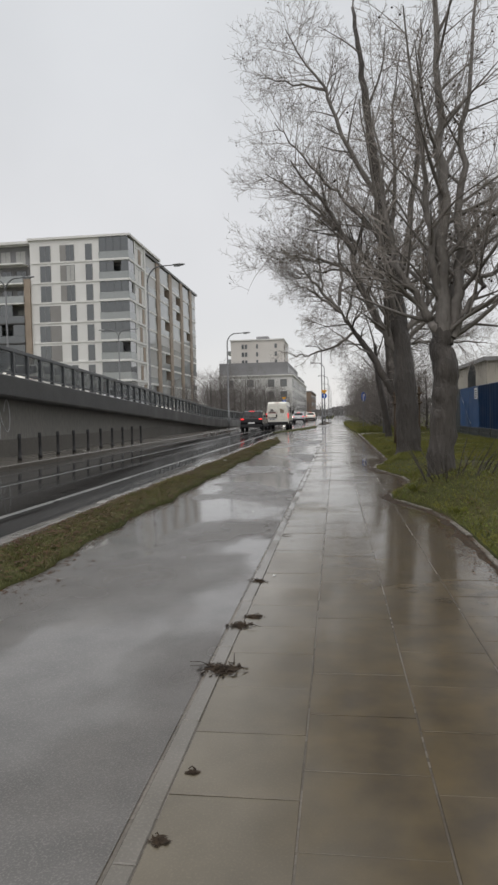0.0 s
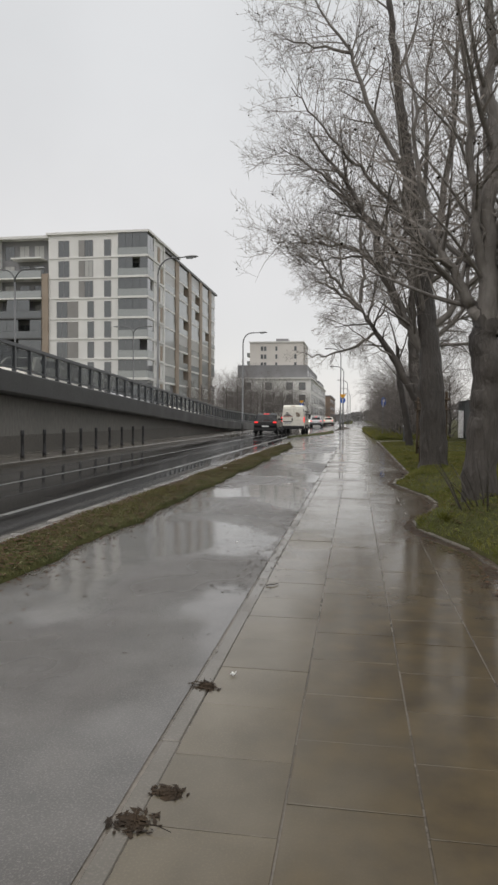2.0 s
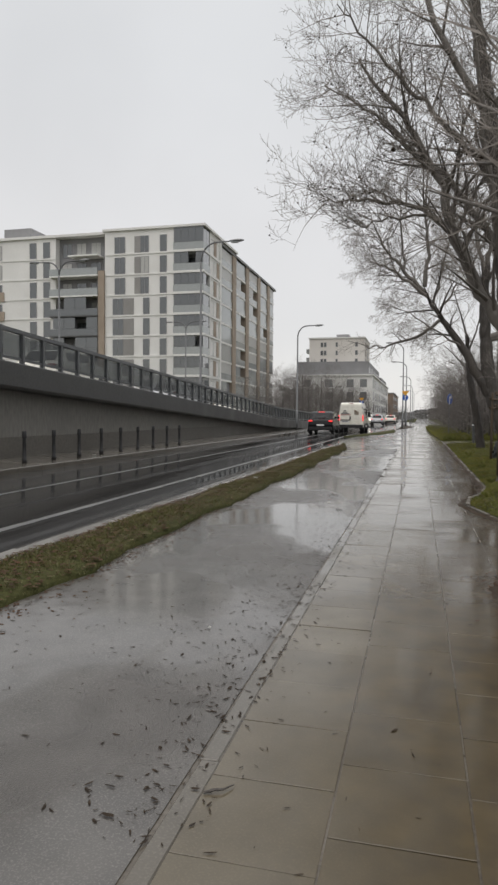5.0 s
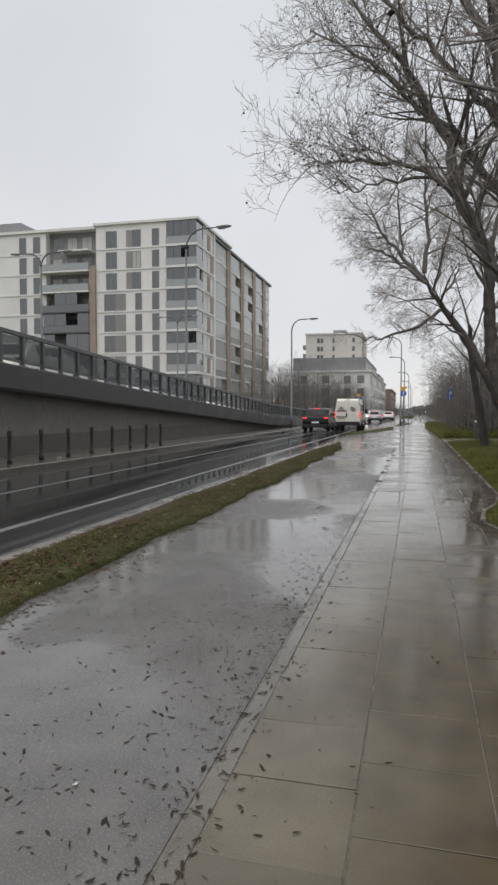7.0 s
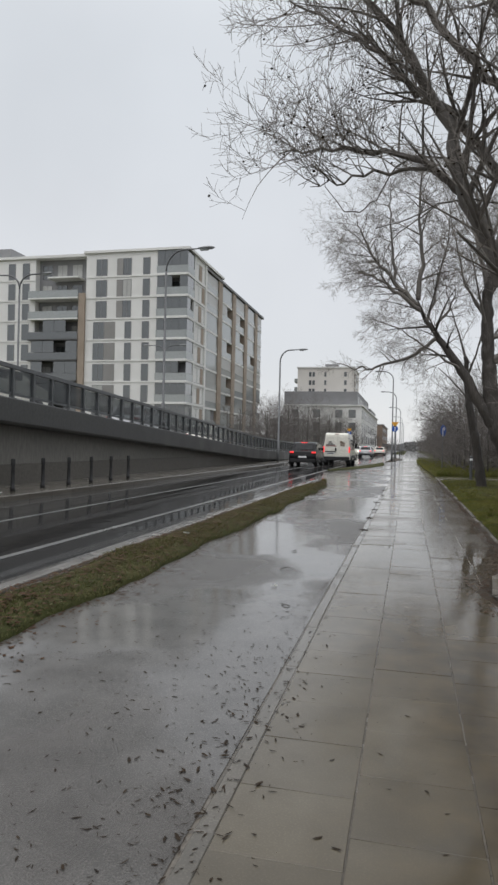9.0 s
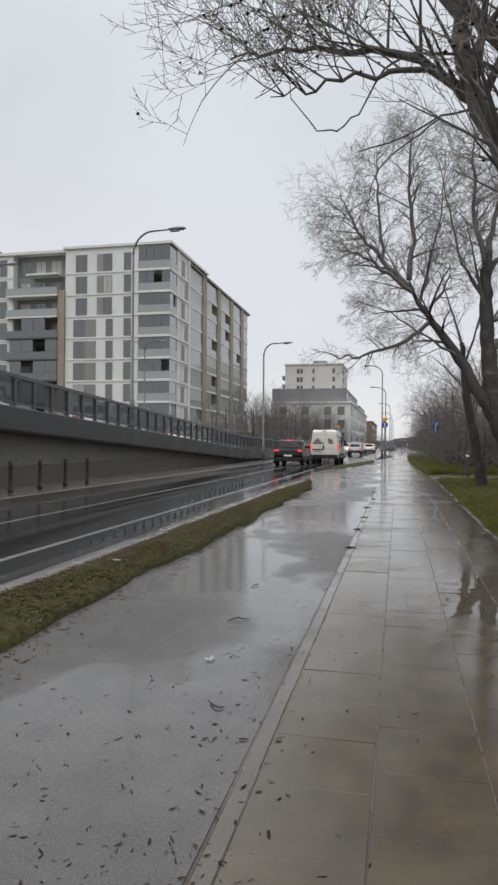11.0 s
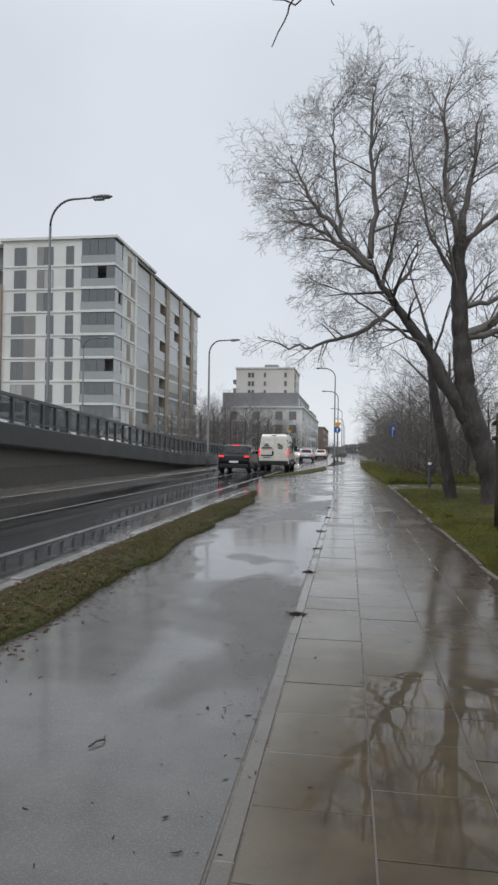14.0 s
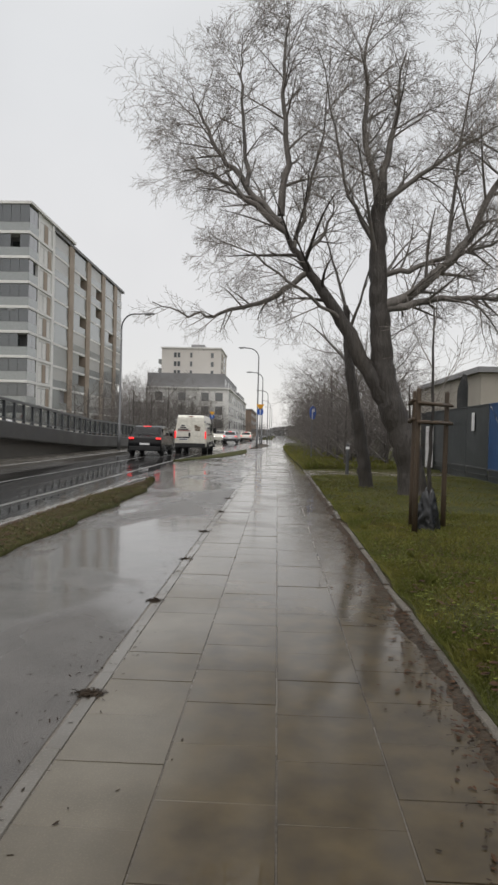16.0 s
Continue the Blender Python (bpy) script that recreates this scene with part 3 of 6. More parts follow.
            box_part("panel", (XL + 4.9, XL + 5.85, BY - 0.05, BY - 0.003, z + 0.05, z + 2.55), M_PANEL_GREY, house, "warm grey cladding panel")
            facade_window(house, 1.35, 2.5, (XL + 5.87, BY - 0.02, z + 0.05), 0, M_CURTAIN if k == 1 else M_GLASS, split=2)
        facade_window(house, 1.1, 2.5, (XL + 9.0, BY - 0.02, z + 0.05), 0, M_GLASS)
    # recessed bay with deep dark balconies
    x0 = XL - 8.6
    box_part("wall", (x0, XL, BY + 1.6, BY + 18, -0.35, BTOP - 0.3), M_GREY_WALL, house, "dark recessed balcony bay")
    box_part("pier", (XL - 1.0, XL - 0.003, BY - 0.4, BY + 1.6, -0.35, BTOP - 1.9 * ST), M_TAN_WALL, house, "tan pier beside the balconies")
    for k, z in enumerate(rows):
        # white slabs and pale glass on the top three floors, darker ones below
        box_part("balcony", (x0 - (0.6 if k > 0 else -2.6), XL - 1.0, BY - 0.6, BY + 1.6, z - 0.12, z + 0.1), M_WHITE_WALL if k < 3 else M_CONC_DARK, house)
        if k > 0:
            box_part("balcony_glass", (x0 - 0.6, XL - 1.0, BY - 0.6, BY - 0.54, z + 0.1, z + 1.15), M_GLASS_LIGHT if k < 3 else M_GLASS, house)
        for c in range(4):
            if k > 2 and (k + c) % 3:
                box_part("glazing_panel", (x0 + c * 1.9, x0 + c * 1.9 + 1.85, BY - 0.5, BY - 0.46, z + 1.2, z + ST - 0.2), M_GLASS, house)
        for c in range(3):
            facade_window(house, 1.7, 2.2, (x0 + 0.5 + c * 2.5, BY + 1.58, z + 0.2), 0, M_CURTAIN if rng.random() < 0.35 else M_GLASS, split=2)
    # wing beyond the bay
    box_part("wall", (-74, x0, BY + 0.4, BY + 18, -0.35, BTOP - 0.2), M_WHITE_WALL, house)
    box_part("roof", (-74.2, XL + 0.2, BY + 0.1, BY + 18.2, BTOP - 0.3, BTOP + 0.1), M_WHITE_WALL, house)
    box_part("stair_head", (-67, -62, BY + 4, BY + 9, BTOP, BTOP + 2.6), M_GREY_WALL, house)
    for k, z in enumerate(rows):
        box_part("ledge", (-73.9, x0 - 0.05, BY + 0.31, BY + 0.397, z - 0.18, z + 0.04), M_WHITE_WALL, house)
        for x in (x0 - 2.2, x0 - 4.6):
            facade_window(house, 1.2, 2.5, (x, BY + 0.38, z + 0.05), 0, M_GLASS)
        facade_window(house, 4.5, 2.3, (-69.5, BY + 0.38, z + 0.1), 0, M_CURTAIN if k < 2 else M_GLASS, split=3)
        if k in (2, 3):
            box_part("panel", (-70, -64.6, BY + 0.2, BY + 0.36, z - 0.3, z + 1.2), M_TAN_WALL, house, "tan cladding panel")
    # long side along the street, slightly lower, with tan piers and glazed balcony bays
    x1, y0, y1, top = BX - 0.2, BY + 9.0, 152.0, BTOP - 0.5
    box_part("wall", (x1 - 16, x1 - 1.2, y0, y1, -0.35, top), M_GREY_WALL, house)
    box_part("roof", (x1 - 16.3, x1 + 0.2, y0, y1 + 0.3, top, top + 0.4), M_GREY_WALL, house)
    edges = (y0 + 1.0, 118.5, 127.6, 136.8, 145.6)
    for a in (118.5, 127.6, 136.8, 145.6):
        box_part("pier", (x1 - 1.2, x1 + 0.1, a - 1.1, a + 1.1, -0.35, top), M_TAN_WALL, house, "tan clad pier")
    box_part("pier", (x1 - 1.2, x1, y0, y0 + 1.0, -0.35, top), M_WHITE_WALL, house)
    for i, a in enumerate(edges):
        b = (edges[i + 1] if i + 1 < len(edges) else y1) - 1.1
        a0 = a + (1.1 if i else 0.0)
        for k in range(9):
            z = top - ST * (k + 1)
            box_part("balcony", (x1 - 1.2, x1 - 0.02, a0, b, z - 0.15, z + 0.18), M_WHITE_WALL, house)
            box_part("balcony_glass", (x1 - 0.1, x1 - 0.04, a0, b, z + 0.18, z + 1.2), M_GLASS_LIGHT, house)
            box_part("balcony_glass", (x1 - 0.14, x1 - 0.1, a0, a0 + (b - a0) * (0.55 + 0.45 * (rng.random() > 0.15)), z + 1.2, z + ST - 0.15), M_GLASS_LIGHT if rng.random() < 0.6 else M_CURTAIN, house)
            facade_window(house, (b - a0) * 0.6, 2.2, (x1 - 1.22, a0 + 0.6, z + 0.3), 90, M_GLASS, split=2)
    return house


apartment_block()


# ---- farther buildings down the street ----
def far_block():
    h = thing("stepped_building", "white and grey stepped building with a tower block", "building")
    box_part("tower_wall", (-24.5, -11.4, 166, 182, -1.6, 18.6), M_TOWER_WALL, h)
    box_part("roof", (-24.7, -11.2, 165.8, 182.2, 18.6, 18.9), M_WHITE_WALL, h)
    box_part("stair_head", (-18.5, -15.5, 170, 174, 18.9, 20.0), M_GREY_WALL, h)
    for k in range(3):
        for x in (-21.8, -21.0, -18.2, -13.6):
            facade_window(h, 0.62 if x != -18.2 else 0.5, 1.1, (x, 165.98, 16.6 - k * 1.95), 0, M_GLASS)
        box_part("balcony", (-25.3, -24.5, 166.5, 170, 15.3 - k * 2, 16.2 - k * 2), M_GLASS_LIGHT, h)
        facade_window(h, 2.6, 1.4, (-11.38, 168 , 16.4 - k * 1.95), 90, M_TAN_WALL)
        facade_window(h, 2.6, 1.4, (-11.38, 174 , 16.4 - k * 1.95), 90, M_GLASS)
    box_part("upper_wall", (-27, -10.2, 163, 205, 9.5, 12.9), M_GREY_WALL, h, "dark grey clad upper floor")
    box_part("upper_wall", (-27, -9.6, 205, 235, 8.6, 11.4), M_GREY_WALL, h, "dark grey clad upper floor")
    box_part("wall", (-27, -9.2, 161.5, 240, -1.6, 9.5), M_WHITE_WALL, h)
    box_part("ledge", (-27, -8.9, 161.2, 240, 9.5, 9.8), M_WHITE_WALL, h)
    for j in range(9):
        y = 164 + j * 8.2
        for k in range(3):
            facade_window(h, 4.6, 1.9, (-9.18, y, 6.9 - k * 2.9), 90, M_GLASS if (j + k) % 3 else M_CURTAIN, split=3)
        if y < 230:
            facade_window(h, 4.2, 1.7, (-10.18 if y < 200 else -9.58, y, 10.2 if y < 200 else 9.3), 90, M_GLASS, split=3)
    for k in range(3):
        for x in (-25, -20, -15, -12):
            facade_window(h, 1.6, 1.8, (x, 161.48, 6.9 - k * 2.9), 0, M_GLASS)
    return h


far_block().location = (-1.0, 0.0, 1.1)


def plain_block(name, label, dims, wall_m, cols, rows, face):
    """A farther house: walls, roof edge and a grid of windows on the face that shows."""
    x0, x1, y0, y1, z1 = dims
    h = thing(name, label, "building")
    box_part("wall", (x0, x1, y0, y1, -0.35, z1), wall_m, h)
    box_part("roof", (x0 - 0.3, x1 + 0.3, y0 - 0.3, y1 + 0.3, z1, z1 + 0.35), M_GREY_WALL, h)
    for i in range(cols):
        for k in range(rows):
            z = z1 - 2.4 - k * 3.0
            if face == "front":
                facade_window(h, (x1 - x0) / cols * 0.5, 1.5, (x0 + (x1 - x0) * (i + 0.25) / cols, y0 - 0.02, z), 0, M_GLASS)
            elif face == "east":
                facade_window(h, (y1 - y0) / cols * 0.5, 1.5, (x1 + 0.02, y0 + (y1 - y0) * (i + 0.25) / cols, z), 90, M_GLASS)
            else:
                facade_window(h, (y1 - y0) / cols * 0.5, 1.5, (x0 - 0.02, y0 + (y1 - y0) * (i + 0.75) / cols, z), -90, M_GLASS)
    return h


plain_block("brown_house", "long brown house far down the street", (-22, -9.5, 270, 330, 10.0), M_BRICK_WALL, 10, 3, "east")
plain_block("low_hall", "low beige rendered hall behind the fence", (13.4, 30, 62, 80, 5.7), M_BEIGE_WALL, 0, 0, "front")
plain_block("beige_house", "beige rendered house behind bare trees", (26, 44, 64, 84, 8.0), M_BEIGE_WALL, 4, 2, "front")
plain_block("white_low_house", "white low house behind street trees", (-30, -23, 158, 164, 7.0), M_WHITE_WALL, 3, 2, "front")


# ---- street lamps ----
def street_lamp(at, height, arm, label="tall grey street lamp with a curved arm", two=False, group="street lamps", thick=1.0):
    lamp = thing("street_lamp", label, "street lamp", at, 0, group)
    bm = bmesh.new()
    tube(bm, [vec(0, 0, -0.1), vec(0, 0, 1.2), vec(0, 0, 1.22), vec(0, 0, height - 0.9)], [0.11 * thick, 0.11 * thick, 0.08 * thick, 0.055 * thick], 12)
    part("pole", bm, M_POLE, lamp, smooth=True)
    for s in ((1, -1) if two else (1,)):
        bm = bmesh.new()
        pts = [vec(s * arm * (1 - math.cos(a)) * 0.55, 0, height - 0.9 + 0.90 * math.sin(a)) for a in [i * math.pi / 16 for i in range(9)]]
        pts.append(vec(s * arm, 0, height + 0.02))
        tube(bm, pts, [0.05 * thick] * 9 + [0.035 * thick], 8)
        part("arm", bm, M_POLE, lamp, smooth=True)
        bm = bmesh.new()
        rings = [(0.0, 0.05, 0.03), (0.12, 0.10, 0.06), (0.4, 0.15, 0.085), (0.62, 0.13, 0.07), (0.75, 0.03, 0.02)]
        tube(bm, [vec(s * (arm - 0.05 + u), 0, height + 0.04) for u, w, h in rings], [w for u, w, h in rings], 12)
        for v in bm.verts:
            v.co.z = height + 0.04 + (v.co.z - height - 0.04) * 0.5
        head = part("lamp_head", bm, M_LAMP_HEAD, lamp, smooth=True)
        bm = bmesh.new()
        box(bm, s * (arm + 0.2) - 0.15, s * (arm + 0.2) + 0.2, -0.09, 0.09, height - 0.06, height - 0.03)
        part("diffuser", bm, M_GLASS_LIGHT, head)
    return lamp


street_lamp((-10.3, 37.8, par_z(37.8)), 9.9 - par_z(37.8), 1.5, thick=0.75)
street_lamp((-10.65, 17.4, par_z(17.4)), 9.95 - par_z(17.4), 1.55, thick=0.75)
street_lamp((-9.35, 59.8, 0.2), 8.45, 1.4)
street_lamp((-1.5, 83.0, 0.0), 9.6, -1.9)
street_lamp((-1.45, 100.0, 0.0), 8.8, -2.0)
street_lamp((-1.3, 135.0, 0.0), 8.8, -2.0)
street_lamp((-1.3, 170.0, -0.1), 8.8, -2.0)
street_lamp((-1.2, 205.0, -0.1), 8.8, -2.0)
for y in (48.0, 74.0):
    street_lamp((-24, y, -0.3), 11.6 if y > 60 else 12.2, 1.6, "grey twin-armed street lamp beyond the ramp", True, "lamps beyond the ramp")


# ---- fence behind the lawn ----
def fence_panel(at, length, material, label, height=2.4, ribbed=True):
    f = thing("fence_panel", label, "fence panel", at, 0, "site fence")
    if ribbed:
        bm = bmesh.new()
        n = int(length / 0.125)
        rows = []
        for i in range(n + 1):
            x = 0.006 if i % 4 in (1, 2) else -0.006
            rows.append((bm.verts.new((x, length * i / n, 0.36)), bm.verts.new((x, length * i / n, height))))
        for r, s in zip(rows, rows[1:]):
            bm.faces.new((r[0], s[0], s[1], r[1]))
        bmesh.ops.solidify(bm, geom=bm.faces[:], thickness=0.006)
        part("sheet", bm, material, f)
    else:
        box_part("sheet", (-0.008, 0.008, 0.01, length - 0.01, 0.36, height), material, f)
    box_part("top_rail", (-0.03, 0.03, 0, length, height, height + 0.04), material, f)
    box_part("post", (0.04, 0.10, 0.0, 0.06, -0.05, height), M_STEEL, f)
    box_part("foot_block", (0.035, 0.40, -0.12, 0.12, -0.1, 0.16), M_CONC, f, bevel=0.02)
    box_part("bottom_rail", (-0.03, 0.03, 0.06, length, 0.31, 0.36), M_POLE, f)
    box_part("base_board", (0.012, 0.03, 0.07, length - 0.01, -0.12, 0.305), M_DARKSHEET, f, "dark board closing the foot of the fence")
    box_part("brace", (-0.02, 0.02, 0.12, length - 0.12, 0.10, 0.14), M_STEEL, f)
    return f


y = 15.0
while y < 40:
    fence_panel((7.2, y, 0.16), 2.5, M_BLUE, "blue painted steel site fence panel", ribbed=y < 35)
    y += 2.52
while y < 49:
    fence_panel((7.2, y, 0.16), 2.5, M_DARKSHEET, "dark mesh-covered site fence panel", ribbed=False)
    y += 2.52
board = thing("notice_board", "white printed notice fixed on the blue fence", "notice")
bm = bmesh.new()
box(bm, 7.13, 7.15, 35.15, 35.85, 1.95, 2.5)
part("sheet", bm, M_SIGN_WHITE, board)
for k in range(4):
    box_part("print_bar", (7.124, 7.128, 35.25, 35.75, 2.02 + k * 0.11, 2.07 + k * 0.11), M_GREY_WALL, board)
label_ = tagged(box_part("notice", (7.13, 7.15, 41.6, 41.9, 1.74, 2.36), M_SIGN_WHITE), "white paper notice on the dark fence", "notice")

white_board = thing("white_board", "tall narrow white board at the end of the dark fence", "board", (6.95, 47.4, 0.0))
box_part("sheet", (-0.16, 0.16, -0.012, 0.012, 0.2, 1.95), M_SIGN_WHITE, white_board, bevel=0.004)
box_part("post", (-0.02, 0.02, 0.014, 0.05, -0.1, 1.9), M_STEEL, white_board)
flag = thing("feather_flag", "dark feather-shaped banner flag behind the fence", "flag", (11.6, 60.0, 0.0))
bm = bmesh.new()
tube(bm, [vec(0.42, 0, -0.1), vec(0.42, 0, 4.6), vec(0.34, 0, 5.15), vec(0.1, 0, 5.4)], [0.03, 0.022, 0.016, 0.01], 8)
part("pole", bm, M_STEEL, flag)
bm = bmesh.new()
cols = []
for k in range(13):
    u = k / 12
    z = 2.2 + 3.1 * u
    wide = 0.62 * (1 - max(0.0, u - 0.55) ** 2 * 3.2)
    cols.append([bm.verts.new((0.40 - wide * v - 0.28 * max(0.0, u - 0.82), 0.03 * math.sin(v * 5 + u * 4), z + 0.12 * v)) for v in (0, 0.33, 0.66, 1)])
for r_, s_ in zip(cols, cols[1:]):
    for i in range(3):
        bm.faces.new((r_[i], r_[i + 1], s_[i + 1], s_[i]))
bmesh.ops.solidify(bm, geom=bm.faces[:], thickness=0.006)
part("sail", bm, M_STEEL, flag)
bm = bmesh.new()
rows = []
for k in range(15):
    u = k / 14
    y, z = 39.8 - 3.4 * u, 2.5 - 2.0 * u - 0.1 * math.sin(u * 3.1)
    w_ = 0.008 + 0.045 * abs(noise.noise(Vector((u * 13, 2, 0))))
    rows.append([bm.verts.new((7.14 - 0.05 * abs(math.sin(u * 11)), y, z + w_)), bm.verts.new((7.14 - 0.03 * abs(math.cos(u * 14)), y + 0.03, z - w_))])
for r_, s_ in zip(rows, rows[1:]):
    bm.faces.new((r_[0], r_[1], s_[1], s_[0]))
bmesh.ops.solidify(bm, geom=bm.faces[:], thickness=0.003)
tagged(part("torn_strip", bm, M_CURTAIN, smooth=True), "torn pale plastic strip hanging along the blue fence", "plastic strip")


# ---- bare trees ----
def grow(bm_thick, bm_thin, start, direction, length, radius, depth, rng, droop=0.0, spread=0.75, lift=0.15, thin_at=0.022, kids=(3, 5), twig=1.0, low=-9.0, tip=2):
    """One limb as an arched tapered tube; finer limbs spring from it to alternating sides."""
    n = max(4, min(8, int(length / 0.25))) if depth > 1 else (3 if depth and tip > 1 else tip)
    pts, radii, q, d = [start.copy()], [radius], start.copy(), direction.normalized()
    bow = d.cross(Vector((rng.gauss(0, 1), rng.gauss(0, 1), rng.gauss(0, 1)))).normalized() * rng.uniform(0.02, 0.5) / n
    k = 0.05 if radius > 0.02 else 0.09
    for i in range(n):
        d = (d + bow + Vector((rng.gauss(0, k), rng.gauss(0, k), rng.gauss(0, k) + (lift * 0.5 - droop * 0.6) / n))).normalized()
        q = q + d * (length / n)
        pts.append(q.copy())
        radii.append(max(0.0026, radius * (1 - 0.78 * (i + 1) / n)))
    thin = radius < thin_at
    tube(bm_thin if thin else bm_thick, pts, radii, 3 if thin else (10 if radius > 0.12 else 6 if radius > 0.05 else 4), False)
    if depth == 0:
        return
    m = rng.randint(*kids) + (1 if length > 1.0 else 0) + (1 if depth == 1 else 0)
    turn = rng.uniform(0, math.tau)
    for j in range(m):
        u = 0.16 + 0.82 * (j + rng.uniform(0.15, 0.85)) / m
        i = min(n - 1, int(u * n))
        base = pts[i].lerp(pts[i + 1], min(1.0, u * n - i))
        main = (pts[i + 1] - pts[i]).normalized()
        e1 = main.cross(Vector((0.13, 0.22, 0.97))).normalized()
        e2 = main.cross(e1)
        turn += 2.4 + rng.gauss(0, 0.5)
        side = e1 * math.cos(turn) + e2 * math.sin(turn)
        dd = (main * (1 - spread * 0.45) + side * spread * rng.uniform(0.65, 1.05) + Vector((0, 0, lift * 0.7))).normalized()
        if dd.z < 0 and base.z + dd.z * length < low:
            dd.z = abs(dd.z) + 0.1
        r = radii[i] * rng.uniform(0.40, 0.58)
        grow(bm_thick, bm_thin, base, dd, length * rng.uniform(0.52, 0.78) * (1.12 - 0.5 * u) * twig, max(r, 0.0044), depth - 1, rng, droop, spread, lift, thin_at, kids, twig, low, tip)


def bare_tree(at, limbs, trunk, label, seed, depth=4, droop=0.0, lift=0.15, kids=(3, 5), balls=0, twig_m=None, name="tree", group="street trees", spread=0.75, paths=(), low=-9.0, bare=(), tip=2, back=0.0):
    """Trunk as a list of (x, y, z, radius) from the base; limbs as (height share, direction, length, radius); paths: great limbs as
    (start radius, points), which carry further limbs all along."""
    tree = thing(name, label, "tree", at, 0, group)
    rng = random.Random(seed)
    b = bmesh.new()
    pts = [vec(*q[:3]) for q in trunk]
    fine_p, fine_r = [], []
    for i in range(len(pts) - 1):
        for s in range(6):
            u = s / 6
            fine_p.append(pts[i].lerp(pts[i + 1], u) + Vector((rng.gauss(0, 0.012), rng.gauss(0, 0.012), 0)))
            fine_r.append((trunk[i][3] * (1 - u) + trunk[i + 1][3] * u) * rng.uniform(0.95, 1.06))
    fine_p.append(pts[-1])
    fine_r.append(trunk[-1][3])
    fine_r[0] *= 1.45
    fine_r[1] *= 1.12
    t = bmesh.new()
    tube(t, fine_p, fine_r, 18)
    for v in t.verts:
        k = max(range(len(fine_p)), key=lambda i: -(fine_p[i] - v.co).length)
        v.co += (v.co - fine_p[k]) * (0.16 * noise.noise(v.co * 2.2 + Vector((seed, 0, 0))) + 0.10 * noise.noise(v.co * 6.0))
    part("trunk", t, M_BARK, tree, smooth=True)
    for share, d, length, r in limbs:
        i = share * (len(fine_p) - 1)
        j = min(len(fine_p) - 2, int(i))
        a = bmesh.new()
        grow(a, b, fine_p[j].lerp(fine_p[j + 1], i - j), vec(*d), length, r, depth, rng, droop, spread, lift, 0.022, kids, 1.0, low, tip)
        part("limb", a, M_LIMB_HAZED, tree, smooth=True)
    for r, line, *thin in paths:
        a = bmesh.new()
        line = [vec(*q) for q in line]
        fp, fr = [], []
        n = (len(line) - 1) * 4
        for k in range(n + 1):
            i = min(len(line) - 2, k // 4)
            fp.append(line[i].lerp(line[i + 1], k / 4 - i) + Vector((rng.gauss(0, 0.03), rng.gauss(0, 0.03), rng.gauss(0, 0.03))) * (k > 0))
            fr.append(r * (1 - 0.85 * k / n))
        tube(a, fp, fr, 8, False)
        for k in range(n // 2 if r > 0.2 else 2, n):
            for _ in range(2 if k > n * 0.4 and not thin and (n <= 16 or r < 0.09) else 1):
                main = (fp[k + 1] - fp[k - 1]).normalized()
                side = main.cross(Vector((rng.gauss(0, 1), rng.gauss(0, 1), rng.gauss(0, 1)))).normalized()
                dd = main * 0.55 + side * 0.8 + Vector((0, 0, lift))
                if fp[k].z < back:
                    dd.y = -abs(dd.y)
                if dd.z < 0 and fp[k].z < low + 1.2:
                    dd.z = 0.2
                grow(a, b, fp[k], dd, rng.uniform(1.0, 2.0) * min(1.0, 0.45 + r * 4) * (thin[0] if thin else 1.0), min(0.05, max(0.012, fr[k] * 0.5)), max(2, depth - (2 if thin else 1)), rng, droop, spread, lift, 0.022, kids, 1.0, low, tip)
        part("limb", a, M_BARK if r > 0.2 else M_LIMB_HAZED, tree, smooth=True)
    for r, line in bare:
        a = bmesh.new()
        line = [vec(*q) for q in line]
        fp = [line[i].lerp(line[i + 1], k / 3) + Vector((rng.gauss(0, 0.006), rng.gauss(0, 0.006), rng.gauss(0, 0.008))) for i in range(len(line) - 1) for k in range(3)] + [line[-1]]
        tube(a, fp, [r * (1 - 0.6 * k / len(fp)) for k in range(len(fp))], 6)
        part("branch", a, M_LIMB_HAZED, tree, smooth=True)
    if balls:
        bv = list(b.verts)
        c = bmesh.new()
        for k in range(balls):
            v = rng.choice(bv).co
            s = rng.uniform(0.016, 0.026)
            o = v + Vector((0, 0, -0.05))
            r6 = [c.verts.new(o + Vector(q) * s) for q in ((1, 0, 0), (0, 1, 0), (-1, 0, 0), (0, -1, 0), (0, 0, 1), (0, 0, -1))]
            for i in range(4):
                c.faces.new((r6[i], r6[(i + 1) % 4], r6[4]))
                c.faces.new((r6[(i + 1) % 4], r6[i], r6[5]))
        part("fruit", c, M_LEAF, tree)["kind"] = "stuff"
    part("crown", b, twig_m or M_TWIG_HAZED, tree)["kind"] = "stuff"
    return tree


